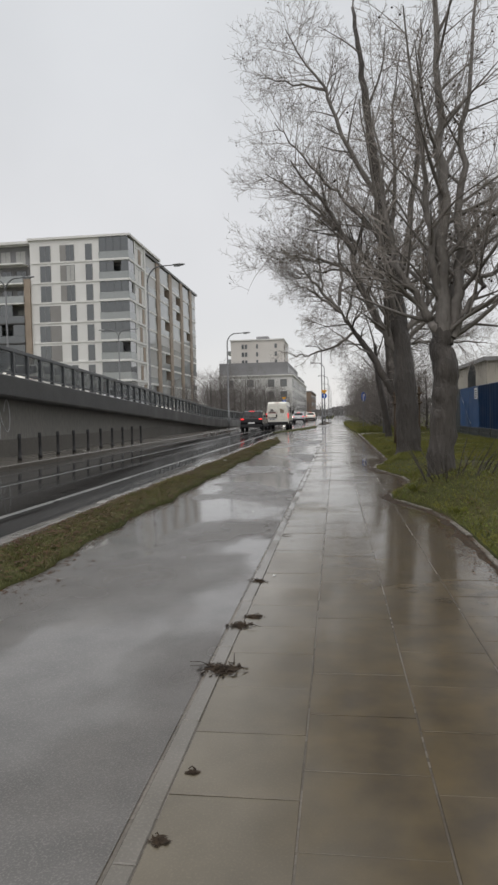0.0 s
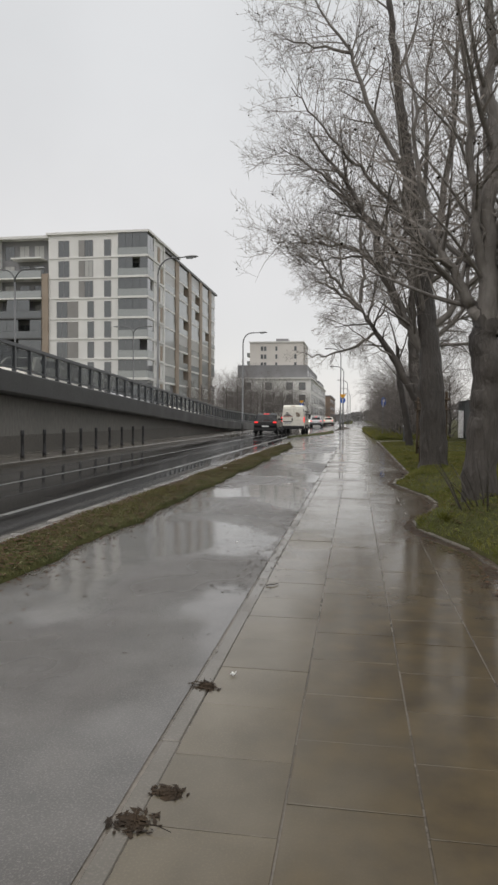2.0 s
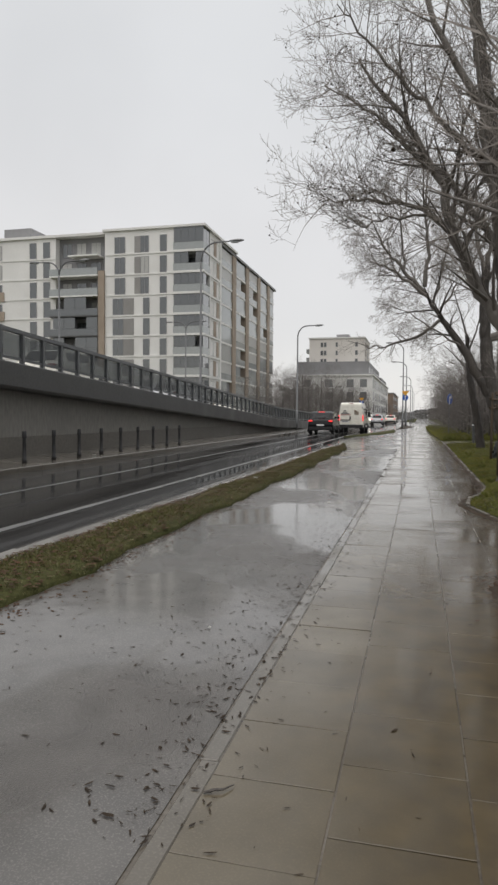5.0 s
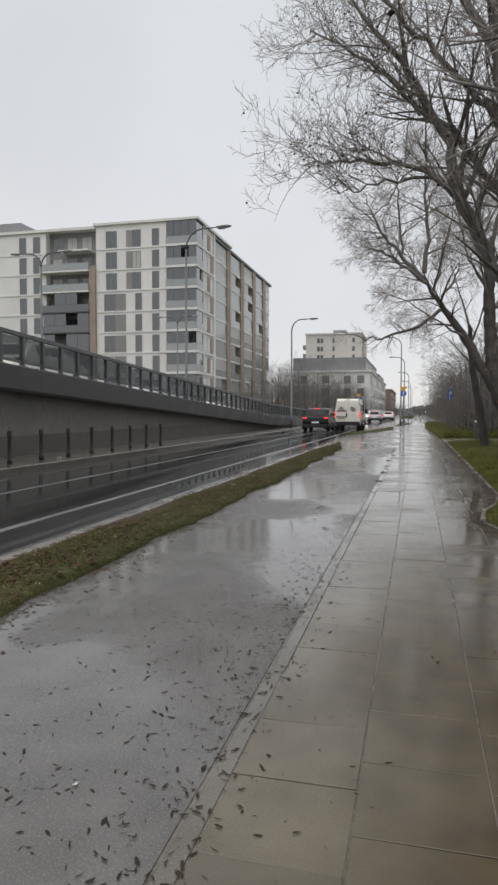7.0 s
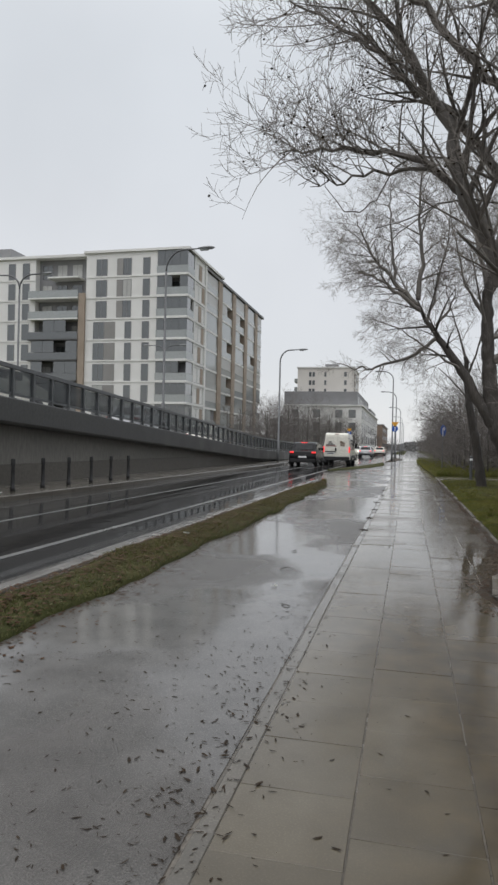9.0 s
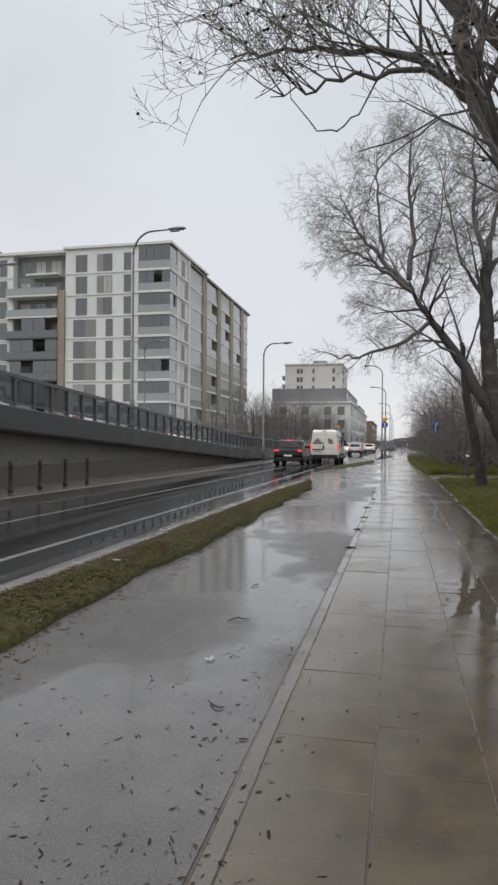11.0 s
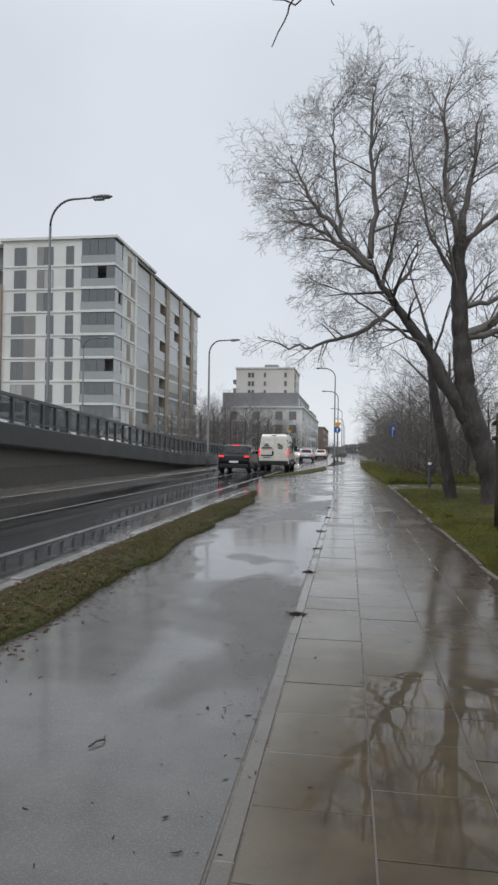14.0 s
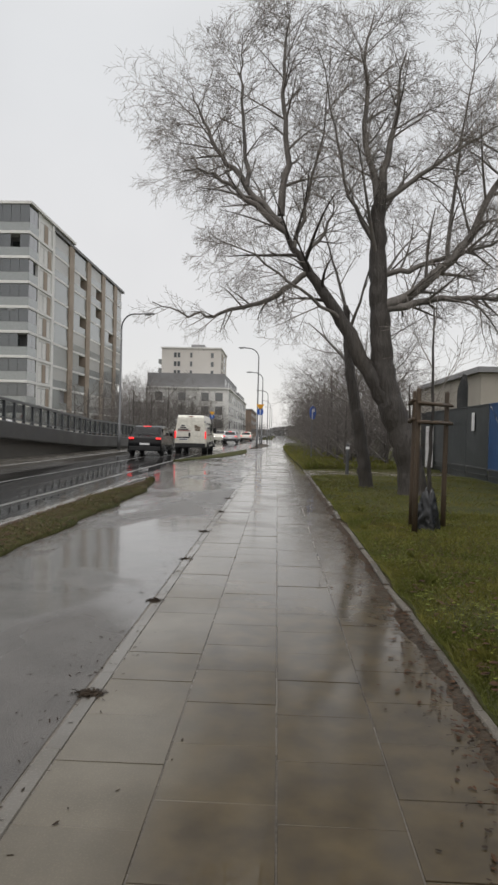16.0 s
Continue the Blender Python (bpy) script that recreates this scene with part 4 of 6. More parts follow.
bare_tree((1.85, 11.9, 0.3),
          [(0.8, (0.9, 0.1, 0.6), 2.6, 0.05), (1.0, (0.5, 0.5, 1.2), 2.8, 0.05), (0.85, (0.7, -0.5, 0.9), 2.2, 0.045)],
          [(0, 0, -0.3, 0.25), (0.03, 0, 0.7, 0.205), (0.09, 0, 1.45, 0.20), (0.05, 0.02, 2.1, 0.19), (0.05, 0.03, 2.6, 0.14)],
          "tall bare plane tree with a knobbly trunk and upright limbs", 21, balls=160, kids=(2, 3),
          paths=((0.13, [(0.04, 0, 2.35), (0.05, 0, 3.5), (0.09, 0, 4.8), (0.02, 0.05, 5.8), (0.0, 0.1, 7.6), (-0.1, 0.1, 9.6)]),
                 (0.11, [(0.12, 0, 2.2), (0.34, 0, 3.0), (0.34, 0.05, 3.8), (0.40, 0.1, 5.1), (0.5, 0.1, 6.2), (0.75, 0.2, 8.6)]),
                 (0.09, [(0.06, 0, 2.35), (-0.16, 0, 2.6), (-0.36, 0, 2.95), (-0.57, 0, 3.3), (-0.72, 0.1, 3.9), (-0.9, 0.1, 4.9), (-1.0, 0.2, 6.1)]),
                 (0.08, [(0.04, 0, 2.5), (-0.08, -0.1, 3.35), (-0.19, -0.1, 4.2), (-0.22, -0.2, 4.9), (-0.34, -0.2, 5.8), (-0.5, -0.3, 7.4)]),
                 (0.075, [(0.2, 0, 2.3), (0.48, 0, 2.75), (0.68, 0, 3.2), (1.1, -0.1, 3.6), (1.9, -0.2, 4.4)]),
                 (0.06, [(0.08, 0.1, 2.5), (0.2, 0.7, 3.6), (0.2, 1.3, 5.2), (0.1, 1.6, 7.0)])))
bare_tree((2.2, 20.0, 0.1),
          [(0.42, (0.9, -0.2, 0.6), 3.0, 0.07), (0.62, (0.7, -0.3, 0.9), 2.4, 0.05), (0.8, (0.6, -0.4, 0.9), 2.0, 0.04), (0.9, (-0.6, 0.3, 0.8), 1.6, 0.03), (1.0, (0.1, 0.1, 1.0), 1.6, 0.025)],
          [(0, 0, -0.15, 0.34), (-0.05, 0, 1.2, 0.30), (-0.12, 0, 2.6, 0.285), (-0.25, 0, 4.0, 0.23), (-0.42, 0, 5.6, 0.19), (-0.70, 0, 7.3, 0.15), (-0.95, 0, 9.0, 0.115), (-1.2, 0, 11.0, 0.08), (-1.4, 0, 12.6, 0.045)],
          "bare plane tree with hanging seed balls over the pavement", 33, balls=420, kids=(2, 4), low=4.6, back=7.5,
          paths=((0.15, [(-0.2, 0, 2.8), (-0.80, 0, 3.8), (-1.27, 0, 4.85), (-1.54, 0, 5.9), (-2.1, -0.1, 6.9), (-2.6, -0.2, 7.6), (-3.2, -0.3, 8.4)]),
                 (0.065, [(-1.30, 0, 4.95), (-1.75, 0, 5.4), (-2.4, 0.05, 5.65), (-3.2, 0.1, 5.75), (-4.0, 0.1, 5.8)]),
                 (0.035, [(-1.75, 0, 5.4), (-2.4, -0.1, 5.35), (-3.0, -0.2, 5.2), (-3.5, -0.2, 5.15)]),
                 (0.085, [(-0.4, 0, 4.4), (-0.73, 0, 5.15), (-1.49, 0.1, 6.15), (-2.05, 0.2, 6.6), (-2.53, 0.3, 7.3), (-3.3, 0.4, 7.9), (-4.0, 0.5, 8.4)]),
                 (0.075, [(-0.5, 0, 5.7), (-0.9, -0.1, 6.4), (-1.66, -0.3, 7.1), (-2.27, -0.5, 7.7), (-3.0, -0.7, 8.6), (-3.6, -0.8, 9.3)]),
                 (0.085, [(-0.64, 0, 6.95), (-1.33, 0, 8.3), (-1.88, 0, 9.45), (-2.16, 0, 10.4), (-2.84, 0, 11.3), (-3.3, 0, 12.2)]),
                 (0.045, [(-2.16, 0, 10.4), (-3.1, 0.1, 10.7), (-4.1, 0.1, 10.95)]),
                 (0.12, [(-0.3, 0, 4.3), (0.0, 0.1, 6.1), (0.3, 0.1, 8.1), (0.4, 0.2, 10.4), (0.5, 0.2, 12.2)]),
                 (0.08, [(-0.42, 0, 5.4), (-0.3, 0.1, 7.4), (-0.3, 0.2, 9.4), (-0.1, 0.2, 11.4)]),
                 (0.10, [(-0.2, 0, 3.3), (0.7, -0.1, 4.5), (1.7, -0.2, 5.5), (2.7, -0.2, 6.8)]),
                 (0.08, [(-0.25, 0, 3.7), (-0.7, -0.8, 5.5), (-1.0, -1.5, 7.4), (-1.3, -2.0, 9.2)]),
                 (0.07, [(-0.35, 0, 5.0), (-0.5, 0.3, 6.6), (-0.75, 0.6, 8.4), (-0.95, 0.8, 10.2)])),
          bare=((0.010, [(-1.68, 0, 4.84), (-2.0, 0, 4.64), (-2.28, 0, 4.42), (-2.40, 0, 4.2), (-2.43, 0, 4.03), (-2.65, 0, 3.90), (-2.84, 0, 3.98)]),
                (0.006, [(-2.43, 0, 4.03), (-2.44, 0, 3.96), (-2.43, 0, 3.88)]),
                (0.006, [(-2.65, 0, 3.92), (-2.72, 0, 3.8), (-2.78, 0, 3.67)]),
                (0.016, [(-0.6, 0, 4.75), (-1.26, 0, 4.92), (-1.68, 0, 4.86), (-2.05, 0, 4.68), (-2.54, 0, 4.56)]),
                (0.018, [(-0.9, 0, 5.1), (-1.47, 0, 5.49), (-2.0, 0, 5.56), (-2.27, 0, 5.43), (-2.55, 0, 4.96), (-2.77, 0, 4.81)]),
                (0.009, [(-2.77, 0, 4.81), (-3.0, 0, 4.83), (-3.29, 0, 5.21), (-3.35, 0, 5.68)]),
                (0.009, [(-3.35, 0, 5.9), (-3.41, 0, 5.4), (-3.7, 0, 5.26)])))
bare_tree((2.95, 37.0, 0.05),
          [(0.55, (0.4, 0.4, 1.0), 2.4, 0.05), (0.7, (-0.5, 0.5, 0.9), 2.4, 0.05), (0.85, (0.3, -0.2, 1.0), 2.6, 0.05), (1.0, (-0.2, 0.3, 1.0), 2.8, 0.05)],
          [(0, 0, -0.15, 0.20), (-0.12, 0, 0.8, 0.17), (-0.26, 0, 1.7, 0.16), (-0.46, 0, 2.7, 0.15), (-0.6, 0.1, 3.9, 0.12), (-0.7, 0.2, 5.0, 0.08)],
          "slim bare tree standing behind a leaning maple", 47, droop=0.1, lift=0.2, kids=(2, 3))
bare_tree((3.75, 35.1, 0.05),
          [(0.62, (0.2, 0.5, 0.9), 3.0, 0.06), (0.72, (-0.3, -0.5, 1.0), 3.0, 0.06), (0.84, (0.5, 0.4, 1.0), 3.2, 0.06), (0.92, (-0.5, 0.3, 1), 3.0, 0.06)],
          [(0.1, 0, -0.15, 0.35), (-0.05, 0, 0.9, 0.32), (-0.42, 0, 1.9, 0.31), (-0.70, 0, 2.85, 0.28), (-0.82, 0, 3.85, 0.25), (-0.89, 0, 4.85, 0.235), (-0.95, 0, 5.9, 0.21), (-0.95, 0, 6.9, 0.17), (-0.87, 0, 7.6, 0.13)],
          "forked bare maple, one stem leaning far over the pavement", 52, droop=0.35, lift=0.12, kids=(3, 5), spread=0.7,
          paths=((0.26, [(-0.62, 0, 2.3), (-1.09, 0, 3.0), (-1.76, 0, 4.23), (-2.41, 0, 5.2), (-2.99, 0, 6.0), (-3.39, 0, 6.7)]),
                 (0.10, [(-3.35, 0, 6.6), (-4.2, 0, 7.5), (-4.85, 0.1, 8.25), (-5.3, 0.1, 9.1), (-5.6, 0.1, 9.8)]),
                 (0.09, [(-3.19, 0, 6.4), (-4.2, -0.2, 7.15), (-4.95, -0.3, 7.68), (-5.7, -0.4, 7.76)]),
                 (0.10, [(-3.33, 0, 6.8), (-3.18, 0.1, 8.1), (-3.34, 0.1, 9.45), (-3.33, 0.1, 10.95), (-3.3, 0.1, 11.8)]),
                 (0.06, [(-2.68, 0, 5.85), (-2.14, 0.2, 6.65), (-1.92, 0.3, 7.55)]),
                 (0.08, [(-2.6, 0, 5.44), (-3.4, 0.1, 4.84), (-4.25, 0.1, 4.53), (-4.97, 0.1, 4.35), (-5.6, 0.1, 4.35), (-6.5, 0.1, 4.6)], 0.62),
                 (0.10, [(-0.95, 0, 6.95), (-1.25, 0.1, 8.6), (-1.37, 0.1, 10.5), (-1.22, 0.1, 11.7)]),
                 (0.11, [(-0.87, 0, 7.6), (-0.63, 0, 8.9), (-0.43, 0, 10.8)]),
                 (0.11, [(-0.85, 0, 4.5), (0.25, -0.1, 4.76), (1.54, -0.2, 4.84), (2.7, -0.3, 4.7), (3.8, -0.3, 4.62)]),
                 (0.15, [(-0.85, 0, 4.55), (-0.26, 0, 4.8), (0.74, 0, 5.66), (1.3, 0.1, 6.33), (1.85, 0.1, 7.5), (2.46, 0.1, 9.05), (3.08, 0.1, 10.5), (3.5, 0.1, 11.9)]),
                 (0.08, [(-0.9, 0, 5.4), (0.1, 0.1, 5.63), (1.37, 0.2, 6.07), (2.27, 0.2, 6.37), (3.3, 0.2, 6.04)]),
                 (0.08, [(-0.8, 0, 7.2), (0.04, 0, 7.8), (1.17, 0, 8.6), (2.2, 0, 9.2)]),
                 (0.05, [(1.86, 0.1, 7.4), (2.76, 0.1, 7.7), (3.74, 0.1, 7.93)]),
                 (0.06, [(-2.99, 0, 6.0), (-2.6, 0.3, 7.4), (-2.3, 0.4, 9.0), (-2.2, 0.5, 11.0)]),
                 (0.06, [(-0.93, 0, 6.0), (-1.7, -0.3, 7.2), (-2.1, -0.4, 8.8), (-2.5, -0.5, 10.6)]),
                 (0.06, [(-4.2, 0, 7.5), (-4.3, 0.2, 9.0), (-4.4, 0.3, 10.4), (-4.4, 0.3, 11.4)]),
                 (0.06, [(0.74, 0, 5.66), (0.9, 0.3, 7.4), (1.2, 0.4, 9.4), (1.5, 0.5, 11.6)]),
                 (0.06, [(1.85, 0.1, 7.5), (2.9, 0.3, 8.6), (3.7, 0.4, 10.2), (4.4, 0.5, 12.0)]),
                 (0.06, [(2.46, 0.1, 9.05), (3.4, 0.0, 10.4), (4.3, 0.0, 11.6), (5.0, 0.0, 12.8)]),
                 (0.05, [(-1.76, 0, 4.23), (-2.8, -0.5, 4.9), (-3.9, -0.8, 5.6), (-4.9, -1.0, 6.0)])),
          bare=((0.05, [(-0.93, 0, 6.2), (-1.1, 0, 6.5), (-1.28, 0, 6.85)]),))


# ---- thicket and farther trees ----
def thicket(at, height, seed, label="dense bare thicket tree along the pavement", group="thicket row", twig_m=None, wide=1.0):
    rng = random.Random(seed)
    limbs = []
    for k in range(12):
        a = k * 2.4 + rng.random()
        limbs.append((0.06 + 0.074 * k, (math.cos(a) * wide, math.sin(a) * wide, rng.uniform(0.4, 0.9)), height * rng.uniform(0.28, 0.4), 0.045))
    return bare_tree(at, limbs, [(0, 0, -0.2, 0.10), (0.05, 0, height * 0.25, 0.075), (-0.05, 0, height * 0.65, 0.035)], label, seed, depth=3, kids=(3, 5), tip=1, twig_m=twig_m or M_TWIG_FAR_HAZED, group=group, spread=0.9)


first = thicket((3.9, 50, 0.05), 6.6, 81)
second = thicket((4.6, 54, 0.05), 7.6, 82)
for i, (x, y, s) in enumerate(((3.6, 58, 1.0), (5.0, 61, 1.1), (3.7, 66, 1.05), (5.4, 70, 1.15), (3.6, 75, 1.1), (4.6, 83, 1.2), (3.8, 92, 1.2), (4.4, 104, 1.3), (6.5, 57, 1.1), (8, 66, 1.2), (5.2, 47.6, 0.75), (6.6, 50, 0.9), (4.2, 118, 1.3), (5.0, 135, 1.3), (3.4, 47.5, 0.55), (4.4, 48.5, 0.6), (3.5, 52.5, 0.6), (5.6, 52, 0.65), (3.3, 56, 0.6), (4.6, 58.5, 0.7), (3.4, 62, 0.7), (6.2, 54.5, 0.7), (4.0, 69, 0.8), (3.4, 71, 0.7), (3.5, 79, 0.8), (3.6, 87, 0.9), (5.6, 56, 1.45))):
    c = copy_thing(first if i % 2 else second, pose(x, y, 0.05, 0, 0, 67 * i))
    c.scale = (s, s, s)
street = thicket((-15.5, 92, 0.0), 9.0, 91, "bare street tree beyond the ramp", "trees beyond the ramp", M_TWIG_FAR_HAZED, 0.8)
for i, (x, y, s) in enumerate(((-17.5, 99, 1.0), (-14.0, 106, 0.9), (-19, 112, 1.1), (-14.5, 120, 0.95), (-18, 128, 1.05), (-13, 136, 0.9), (-16, 145, 1.0), (-21, 122, 1.1), (-22, 140, 1.0), (-12.5, 152, 0.9), (-22, 104, 1.0), (-13.4, 160, 0.85), (-20, 90, 1.0), (-17.4, 94, 1.05), (-14.6, 98, 1.0), (-19.2, 101, 1.1), (-16.2, 88, 0.9), (-23, 95, 0.9), (-15.6, 112, 1.0), (-12.2, 127, 0.8), (-12.0, 116, 1.1), (-10.6, 119, 0.95), (-9.4, 124, 0.85), (-13.2, 113, 1.2), (-8.8, 131, 0.8), (-11.4, 122, 1.0), (-14.4, 109, 1.25), (-16.8, 106, 1.3))):
    c = copy_thing(street, pose(x, y, 0, 0, 0, 51 * i))
    c.scale = (s, s, s)
rng = random.Random(3)
for i in range(16):
    y = 200 + i * 12
    c = copy_thing(street, pose(rng.choice((-7.5, -9, 5, 7.5, 12, 10)) + rng.uniform(-1.5, 1.5), y, -0.3, 0, 0, rng.uniform(0, 360)))
    s = rng.uniform(0.75, 1.1)
    c.scale = (s, s, s)
    tagged(c, "bare tree far down the street", group="far street trees")
for i in range(1, 9):
    c = copy_thing(second, pose(13 + i * 5.1, 56 + 11 * math.sin(i * 1.7), -0.2, 0, 0, 40 * i))
    c.scale = (1.0, 1.0, 1.1)
    tagged(c, "bare tree behind the site fence", group="trees behind the fence")


def conifer(at, height, seed):
    t = thing("conifer", "dark green conifer behind the site fence", "tree", at)
    rng = random.Random(seed)
    bm = bmesh.new()
    tube(bm, [vec(0, 0, -0.3), vec(0, 0, height)], [0.16, 0.02], 8)
    part("trunk", bm, M_BARK, t)
    bm = bmesh.new()
    for k in range(520):
        u = rng.random() ** 0.8
        z = height * (0.12 + 0.86 * u)
        a, r = rng.uniform(0, math.tau), height * 0.26 * (1 - u) + 0.1
        d = Vector((math.cos(a), math.sin(a), -0.25))
        base = Vector((0, 0, z)) + d * r * rng.uniform(0.1, 0.5)
        tip = Vector((0, 0, z)) + d * r * rng.uniform(0.8, 1.15)
        s = d.cross(Vector((0, 0, 1))).normalized() * rng.uniform(0.10, 0.22)
        q = [bm.verts.new(c) for c in (base, base.lerp(tip, 0.6) + s, tip, base.lerp(tip, 0.6) - s + Vector((0, 0, -0.1)))]
        bm.faces.new(q)
    part("crown", bm, M_NEEDLE, t)["kind"] = "stuff"
    return t


conifer((12.2, 47, 0.0), 5.6, 4)
conifer((14.6, 50, 0.0), 6.6, 6)


def far_woods():
    """The tree line that closes the street; its haze is painted into the wood colour."""
    rng = random.Random(77)
    verts, faces = [], []
    for k in range(9000):
        x = rng.uniform(-260, 320)
        y = 430 + 60 * rng.random()
        top = 9 + 5 * noise.noise(Vector((x * 0.05, 0, 0))) + 3 * noise.noise(Vector((x * 0.21, 4, 0)))
        if abs(x + 2) < 14:
            top *= 0.55
        z = -0.5 + top * rng.random() ** 0.7
        s = rng.uniform(0.4, 1.3)
        i = len(verts)
        for a in range(4):
            t = a * math.pi / 2 + rng.uniform(-0.6, 0.6)
            verts.append((x + s * math.cos(t), y + rng.uniform(-0.6, 0.6), z + s * 1.3 * math.sin(t)))
        faces.append((i, i + 1, i + 2, i + 3))
    return tagged(from_data("far_woods", verts, faces, M_FAR_WOOD_HAZED), "line of bare trees closing the street, haze painted into its pale colour", "woods", kind="stuff")


far_woods()


# ---- signs ----
def arrow(bm, x, z, s, y, right):
    """A white arrow as a flat prism."""
    box(bm, x - 0.07 * s, x + 0.07 * s, y - 0.004, y, z - 0.5 * s, z + 0.1 * s)
    if right:
        box(bm, x - 0.07 * s, x + 0.18 * s, y - 0.004, y, z + 0.1 * s, z + 0.24 * s)
        tip = ((x + 0.18 * s, z + 0.36 * s), (x + 0.18 * s, z - 0.02 * s), (x + 0.4 * s, z + 0.17 * s))
    else:
        tip = ((x - 0.22 * s, z + 0.1 * s), (x + 0.22 * s, z + 0.1 * s), (x, z + 0.45 * s))
    f = [bm.verts.new((a, y - 0.005, c)) for a, c in tip]
    g = [bm.verts.new((a, y, c)) for a, c in tip]
    bm.faces.new(f)
    bm.faces.new(g[::-1])
    for i in range(3):
        bm.faces.new((f[i], f[(i + 1) % 3], g[(i + 1) % 3], g[i]))


def disc(bm, r, y0, y1, z, sides=24, x=0.0):
    tube(bm, [vec(x, y0, z), vec(x, y1, z)], [r, r], sides)


def turn_sign(at):
    t = thing("road_sign", "blue road sign with a white turn arrow on a grey post", "road sign", at, 60)
    bm = bmesh.new()
    tube(bm, [vec(0, 0.03, -0.1), vec(0, 0.03, 3.0)], [0.035, 0.035], 10)
    part("post", bm, M_POLE, t)
    bm = bmesh.new()
    disc(bm, 0.37, -0.02, -0.005, 2.6, 28)
    p_ = part("plate", bm, M_SIGN_BLUE, t)
    bm = bmesh.new()
    arrow(bm, -0.08, 2.6, 0.75, -0.024, True)
    part("arrow", bm, M_SIGN_WHITE, p_)
    return t


turn_sign((2.35, 55.0, 0.05))


def island_sign(at, top, scale=1.0):
    t = thing("road_sign", "yellow triangle sign above a round blue arrow sign", "road sign", at)
    bm = bmesh.new()
    tube(bm, [vec(0, 0.04, -0.1), vec(0, 0.04, top)], [0.04, 0.04], 10)
    part("post", bm, M_POLE, t)
    bm = bmesh.new()
    w, h = 0.62 * scale, 1.0 * scale
    f = [bm.verts.new((a, y, c)) for y in (-0.02, 0.0) for a, c in ((-w, top), (w, top), (0, top - h))]
    bm.faces.new(f[:3])
    bm.faces.new(f[3:][::-1])
    for i in range(3):
        bm.faces.new((f[i], f[(i + 1) % 3], f[3 + (i + 1) % 3], f[3 + i]))
    part("triangle", bm, M_SIGN_YELLOW, t)
    bm = bmesh.new()
    disc(bm, 0.52 * scale, -0.02, 0.0, top - 1.15 * scale)
    p_ = part("plate", bm, M_SIGN_BLUE, t)
    bm = bmesh.new()
    arrow(bm, 0, top - 1.15 * scale, 0.8 * scale, -0.024, False)
    part("arrow", bm, M_SIGN_WHITE, p_)
    return t


island_sign((-1.22, 82.3, 0.05), 4.15, 0.62)
island_sign((-7.15, 96.0, 0.1), 3.7, 0.5)


# ---- planted saplings with stake guards, litter bag, post ----
def tree_guard(at, label, seed, stakes, h=2.1):
    g = thing("tree_guard", label, "tree guard", at, 0, "stake guards")
    n = len(stakes)
    for x, y in stakes:
        bm = bmesh.new()
        tube(bm, [vec(x, y, -0.15), vec(x, y, 0.6), vec(x + 0.01, y, h - 0.03), vec(x + 0.01, y, h)], [0.045, 0.040, 0.037, 0.030], 10)
        part("stake", bm, M_WOOD, g, smooth=True)
    for z in (h - 0.22, h - 0.5):
        for i in range(n):
            a, b = vec(*stakes[i], z + 0.02 * i), vec(*stakes[(i + 1) % n], z + 0.02 * i)
            d = (b - a).normalized()
            o = d.cross(Vector((0, 0, 1))) * 0.06
            bm = bmesh.new()
            tube(bm, [a - d * 0.08 + o, b + d * 0.08 + o], [0.028, 0.028], 8)
            part("crossbar", bm, M_WOOD, g, smooth=True)
    bare_tree((at[0], at[1], at[2]), [(0.6, (0.3, 0.2, 1), 1.0, 0.015), (0.75, (-0.3, 0.2, 1), 0.9, 0.014), (0.9, (0.1, -0.3, 1), 0.9, 0.012)],
              [(0, 0, -0.05, 0.035), (0.01, 0, 1.5, 0.028), (0, 0.01, 3.4, 0.012)], "young bare sapling tied between wooden stakes", seed, depth=2, name="sapling", group="saplings")
    return g


tree_guard((2.38, 22.0, 0.08), "weathered wooden stakes and crossbars guarding a sapling", 5, ((-0.35, -0.15), (0.3, -0.3), (0.15, 0.4)), 2.08)
tree_guard((2.8, 28.85, 0.06), "dark wooden stake guard with a plastic bag caught in it", 7, ((-0.27, -0.32), (0.3, 0.32), (-0.2, 0.3)), 2.15)


def caught_bag(at):
    bm = bmesh.new()
    rng = random.Random(8)
    rows = []
    for j in range(22):
        u = j / 21
        ring = []
        for k in range(30):
            a = k * math.tau / 30
            fold = 0.10 * abs(math.sin(a * 3.5 + 2.2 * noise.noise(Vector((math.cos(a) * 1.5, math.sin(a) * 1.5, u * 3)))))
            crease = 0.035 * noise.noise(Vector((math.cos(a) * 2.6, math.sin(a) * 2.6, u * 6))) + 0.010 * noise.noise(Vector((math.cos(a) * 7, math.sin(a) * 7, u * 15)))
            r = 0.23 * (1 - u) ** 0.5 + 0.05 + (fold - 0.03) * (1 - 0.6 * u) + crease
            ring.append(bm.verts.new((math.cos(a) * r * 0.62, math.sin(a) * r * 0.62, 0.01 + u * (0.62 + 0.14 * noise.noise(Vector((math.cos(a) * 1.2, math.sin(a) * 1.2, 9)))))))
        rows.append(ring)
    for r, s in zip(rows, rows[1:]):
        for k in range(30):
            bm.faces.new((r[k], r[(k + 1) % 30], s[(k + 1) % 30], s[k]))
    bm.faces.new(rows[0])
    bm.faces.new(rows[-1][::-1])
    ob = tagged(part("plastic_bag", bm, M_BAG, smooth=True), "crumpled black plastic sheet wrapped round a sapling", "plastic bag")
    ob.location = at
    return ob


